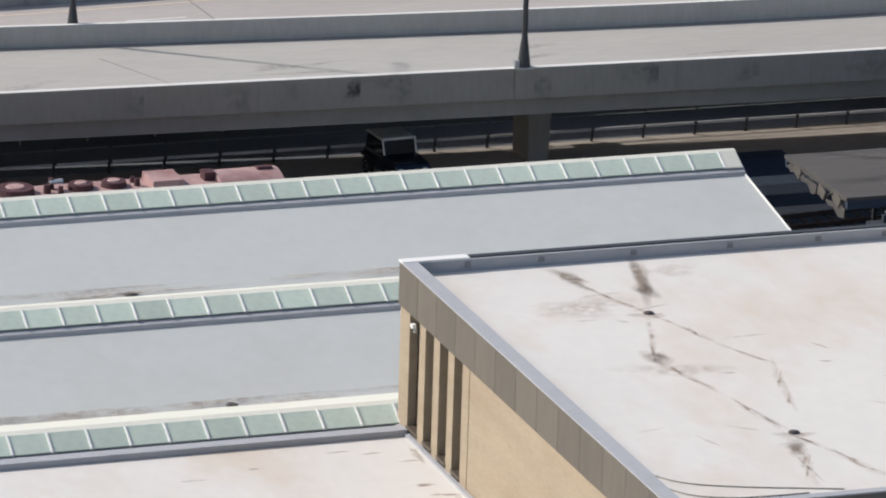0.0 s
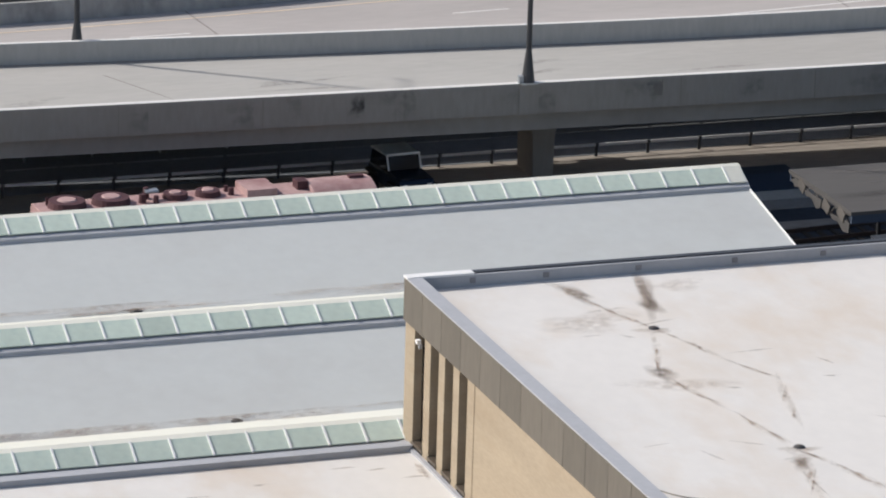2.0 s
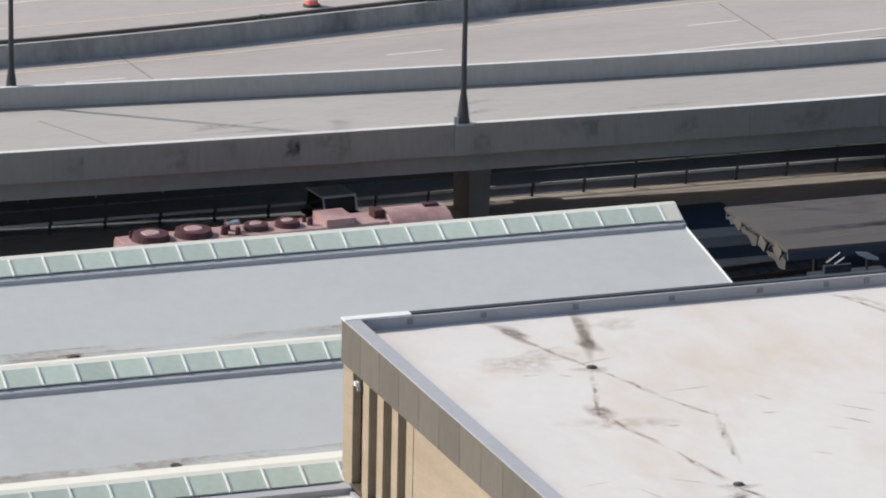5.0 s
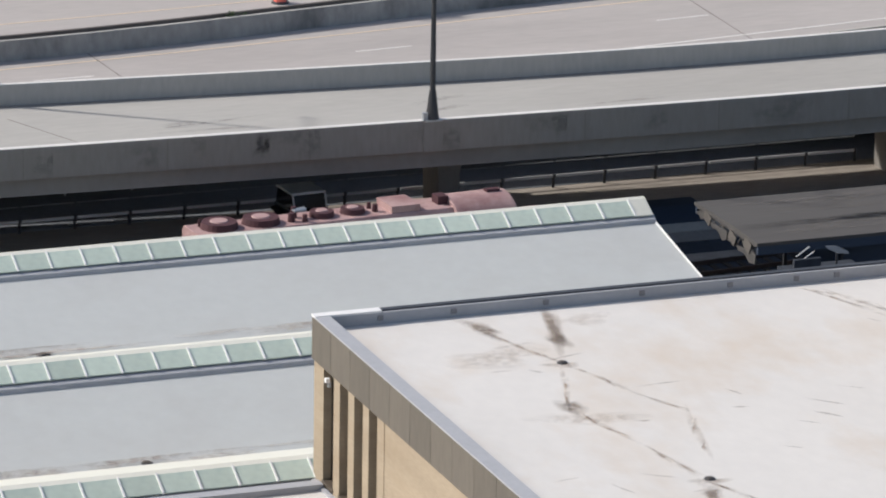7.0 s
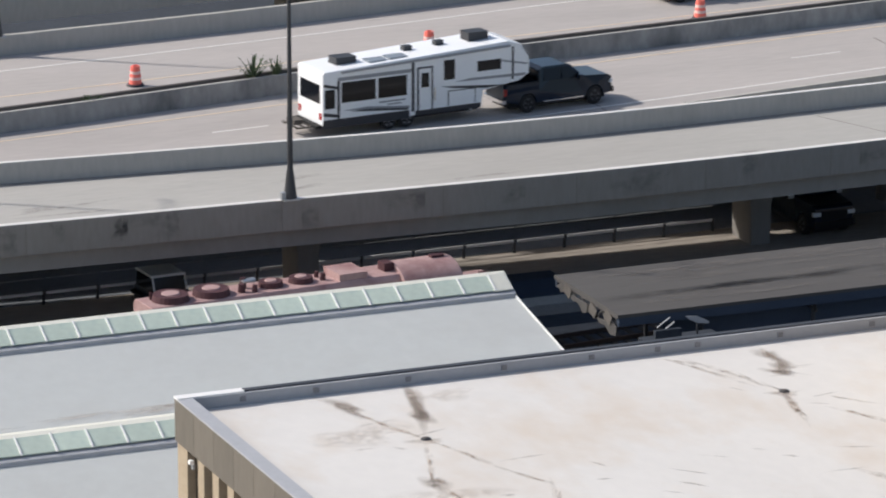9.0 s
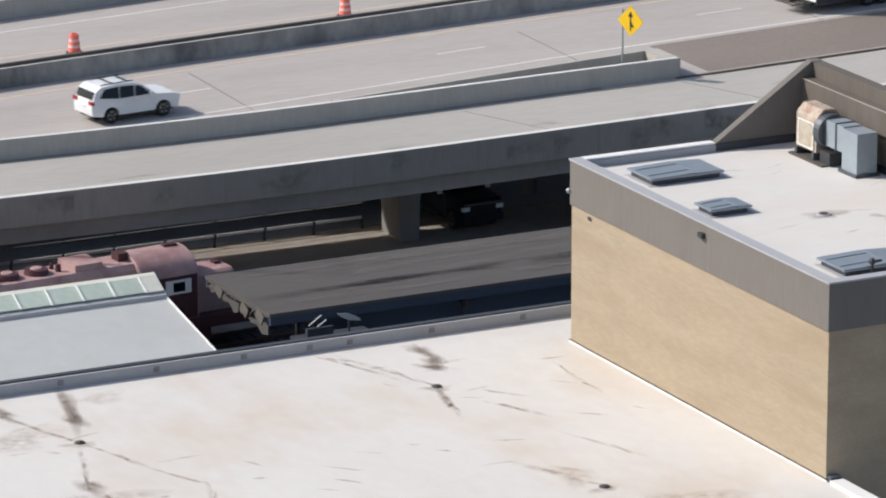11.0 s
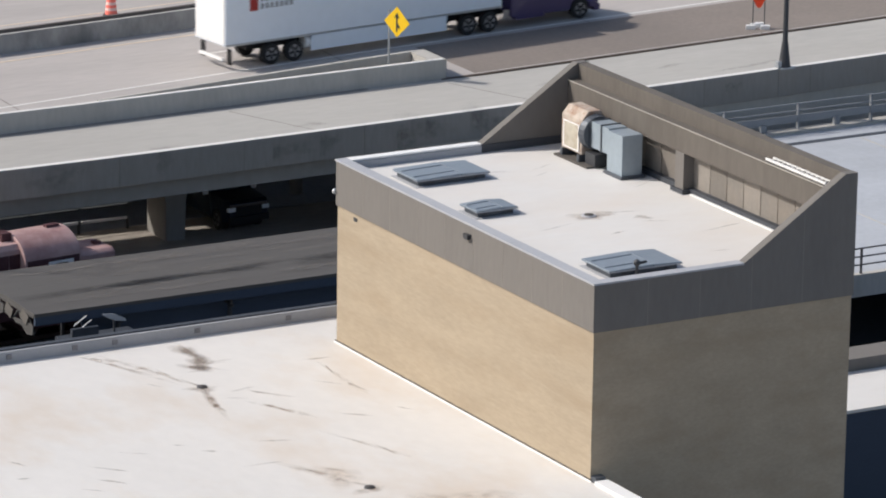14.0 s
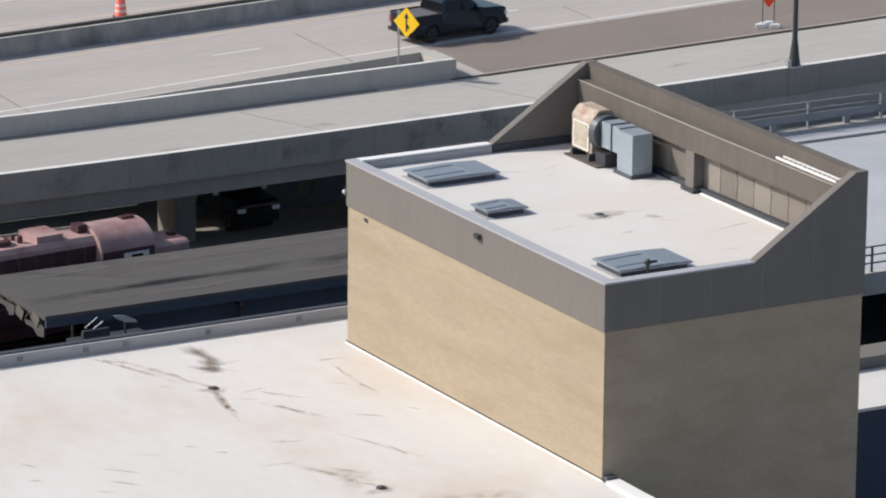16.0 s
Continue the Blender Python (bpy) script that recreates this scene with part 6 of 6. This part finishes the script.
navy_suv = suv("sport_utility_car", "dark navy sport utility car with roof rails", M_NAVYP)
white_suv = suv("sport_utility_car", "white sport utility car with dark windows", M_WHITEP)
tow_pickup = pickup("pickup_truck", "black crew-cab pickup towing the white camper", M_BLACKP)
black_pickup = pickup("pickup_truck", "black crew-cab pickup with a folded grey bed cover", M_BLACKP, bed_cover=True)
white_pickup = pickup("pickup_truck", "white single-cab pickup with an open bed", M_WHITEP, single=True)
camper_trailer = camper()
semi_truck = semi()
loco = locomotive()
# parked in the shade under the ramp
parked = thing("parked_car", "black off-road car with a grey soft top under the ramp", "car", (65.04, 188.5, 0.0), rz=-86)
bm = bmesh.new()
prism(bm, [(-1.75, 0.5), (1.75, 0.5), (1.78, 0.95), (1.65, 1.16), (0.35, 1.26), (0.3, 1.12), (-1.7, 1.12), (-1.78, 0.95)], "y", -0.78, 0.78)
part("body", bm, M_BLACKP, parked, "black body", 0.05)
bm = bmesh.new()
prism(bm, [(-1.72, 1.1), (0.35, 1.1), (0.12, 1.8), (-1.5, 1.8)], "y", -0.72, 0.72)
part("cabin", bm, M_GLASSD, parked, "dark cabin windows", 0.03)
bm = bmesh.new()
prism(bm, [(-1.62, 1.76), (0.1, 1.8), (0.1, 1.87), (-1.4, 1.9), (-1.62, 1.84)], "y", -0.76, 0.76)
part("soft_top", bm, M_CANVAS, parked, "grey canvas top", 0.02)
for sd in (-0.73, 0.73):
    bm = bmesh.new()
    tube(bm, (0.42, sd, 1.2), (0.15, sd, 1.84), 0.035, sides=6)
    part("windscreen_pillar", bm, M_FLASHW, parked, "white windscreen pillar")
    boxpart("headlight", (1.74, 1.8, sd * 0.75 - 0.1, sd * 0.75 + 0.1, 0.8, 1.0), M_LAMP, parked, bevel=0.02)
bm = bmesh.new()
tube(bm, (0.15, -0.75, 1.86), (0.15, 0.75, 1.86), 0.06, sides=6)
part("windscreen_header", bm, M_FLASHW, parked, "white windscreen frame")
for wx in (-1.15, 1.2):
    for sd in (-0.8, 0.8):
        wheel(parked, wx, sd, 0.39, 0.26)
    for sd in (-1, 1):
        boxpart("fender", (wx - 0.5, wx + 0.5, sd * 0.85 - 0.12, sd * 0.85 + 0.12, 0.78, 0.9), M_UNDER, parked, bevel=0.04)
boxpart("bumper", (1.8, 1.98, -0.7, 0.7, 0.5, 0.68), M_UNDER, parked, bevel=0.03)
bm = bmesh.new()
bmesh.ops.create_cone(bm, cap_ends=True, segments=20, radius1=0.37, radius2=0.37, depth=0.22, matrix=pose(-1.9, 0.1, 1.0, 0, 90, 0))
part("spare_wheel", bm, M_TYRE, parked, bevel=0.03)
p = pickup("parked_pickup", "dark pickup parked in the shade under the highway", M_BLACKP)
p.location, p.rotation_euler = (96.45, 192.2, 0), (0, 0, radians(-88))
p.scale = (1.0, 1.08, 1.15)
# Pale caps paint the glints on the parked truck's mirrors.
for sd in (-1, 1):
    boxpart("mirror_cap", (1.15, 1.19, sd * 1.13 - 0.12, sd * 1.13 + 0.12, 1.28, 1.48), M_LAMP, p, "mirror cap painted bright as a glint", 0.01)
col = thing("bridge_column", "slim concrete column under the highway", "bridge pier", (101.5, 194.2, 0), kind="structure")
bm = bmesh.new()
tube(bm, (0, 0, -0.1), (0, 0, 3.4), 0.3, sides=16)
part("column", bm, M_BARR, col)

# ---- what moves ----
y_drive = line_of((-420, 204.6), (-100, 201.6), (10, 200.4), (35, 198.0), (48, 197.35), (62, 197.15), (72, 197.8), (81, 198.7), (93, 200.1), (105, 201.5), (120, 203.2), (160, 207.7), (460, 242.0))
y_back = line_of((-420, 219.0), (-100, 215.0), (10, 212.6), (50, 211.8), (67, 212.9), (86, 215.0), (100, 216.4), (120, 218.6), (160, 223.0), (460, 257.0))


def drive(x0, t0, speed, line, shift=0.0, z=DECK + 0.012):
    """Rows for a vehicle that keeps its speed along a line, at x0 at the time t0."""
    rows = []
    for k in range(33):
        t = 0.5 * k
        x = x0 + speed * (t - t0)
        y0, y1 = line(x - 1.5), line(x + 1.5)
        turn = math.degrees(math.atan2(y1 - y0, 3.0)) + (180 if speed < 0 else 0)
        rows.append((t, pose(x, (y0 + y1) / 2 + shift, z, 0, 0, turn)))
    return rows


def motions():
    walk(navy_suv, drive(80.85, 4.2, 22.3, y_drive, -0.1, z=DECK - 0.05))
    walk(tow_pickup, drive(87.15, 9.0, 23.05, y_drive))
    walk(camper_trailer, drive(75.3, 9.0, 23.05, lambda x: y_drive(x + 5), -0.1))
    walk(semi_truck, drive(99.28, 13.0, 22.9, lambda x: y_drive(x - 5), 0.6))
    walk(white_suv, drive(118.1, 12.5, 23.0, y_drive, -0.1))
    walk(black_pickup, drive(113.25, 16.0, 23.0, y_drive, -0.4))
    walk(white_pickup, drive(87.9, 9.8, -19.1, y_back, 0.35))
    rows = []
    for t, x in ((0, 57.75), (1.5, 60.5), (3.5, 64.4), (5.3, 68.1), (7, 71.6), (9, 75.5), (10.2, 77.8), (12.5, 82.3), (14.5, 85.8), (16, 88.1)):
        y0, y1 = y_track(x - 12), y_track(x - 1)
        rows.append((t, pose(x, y_track(x), -0.92, 0, 0, math.degrees(math.atan2(y1 - y0, 11.0)))))
    walk(loco, rows)


motions()
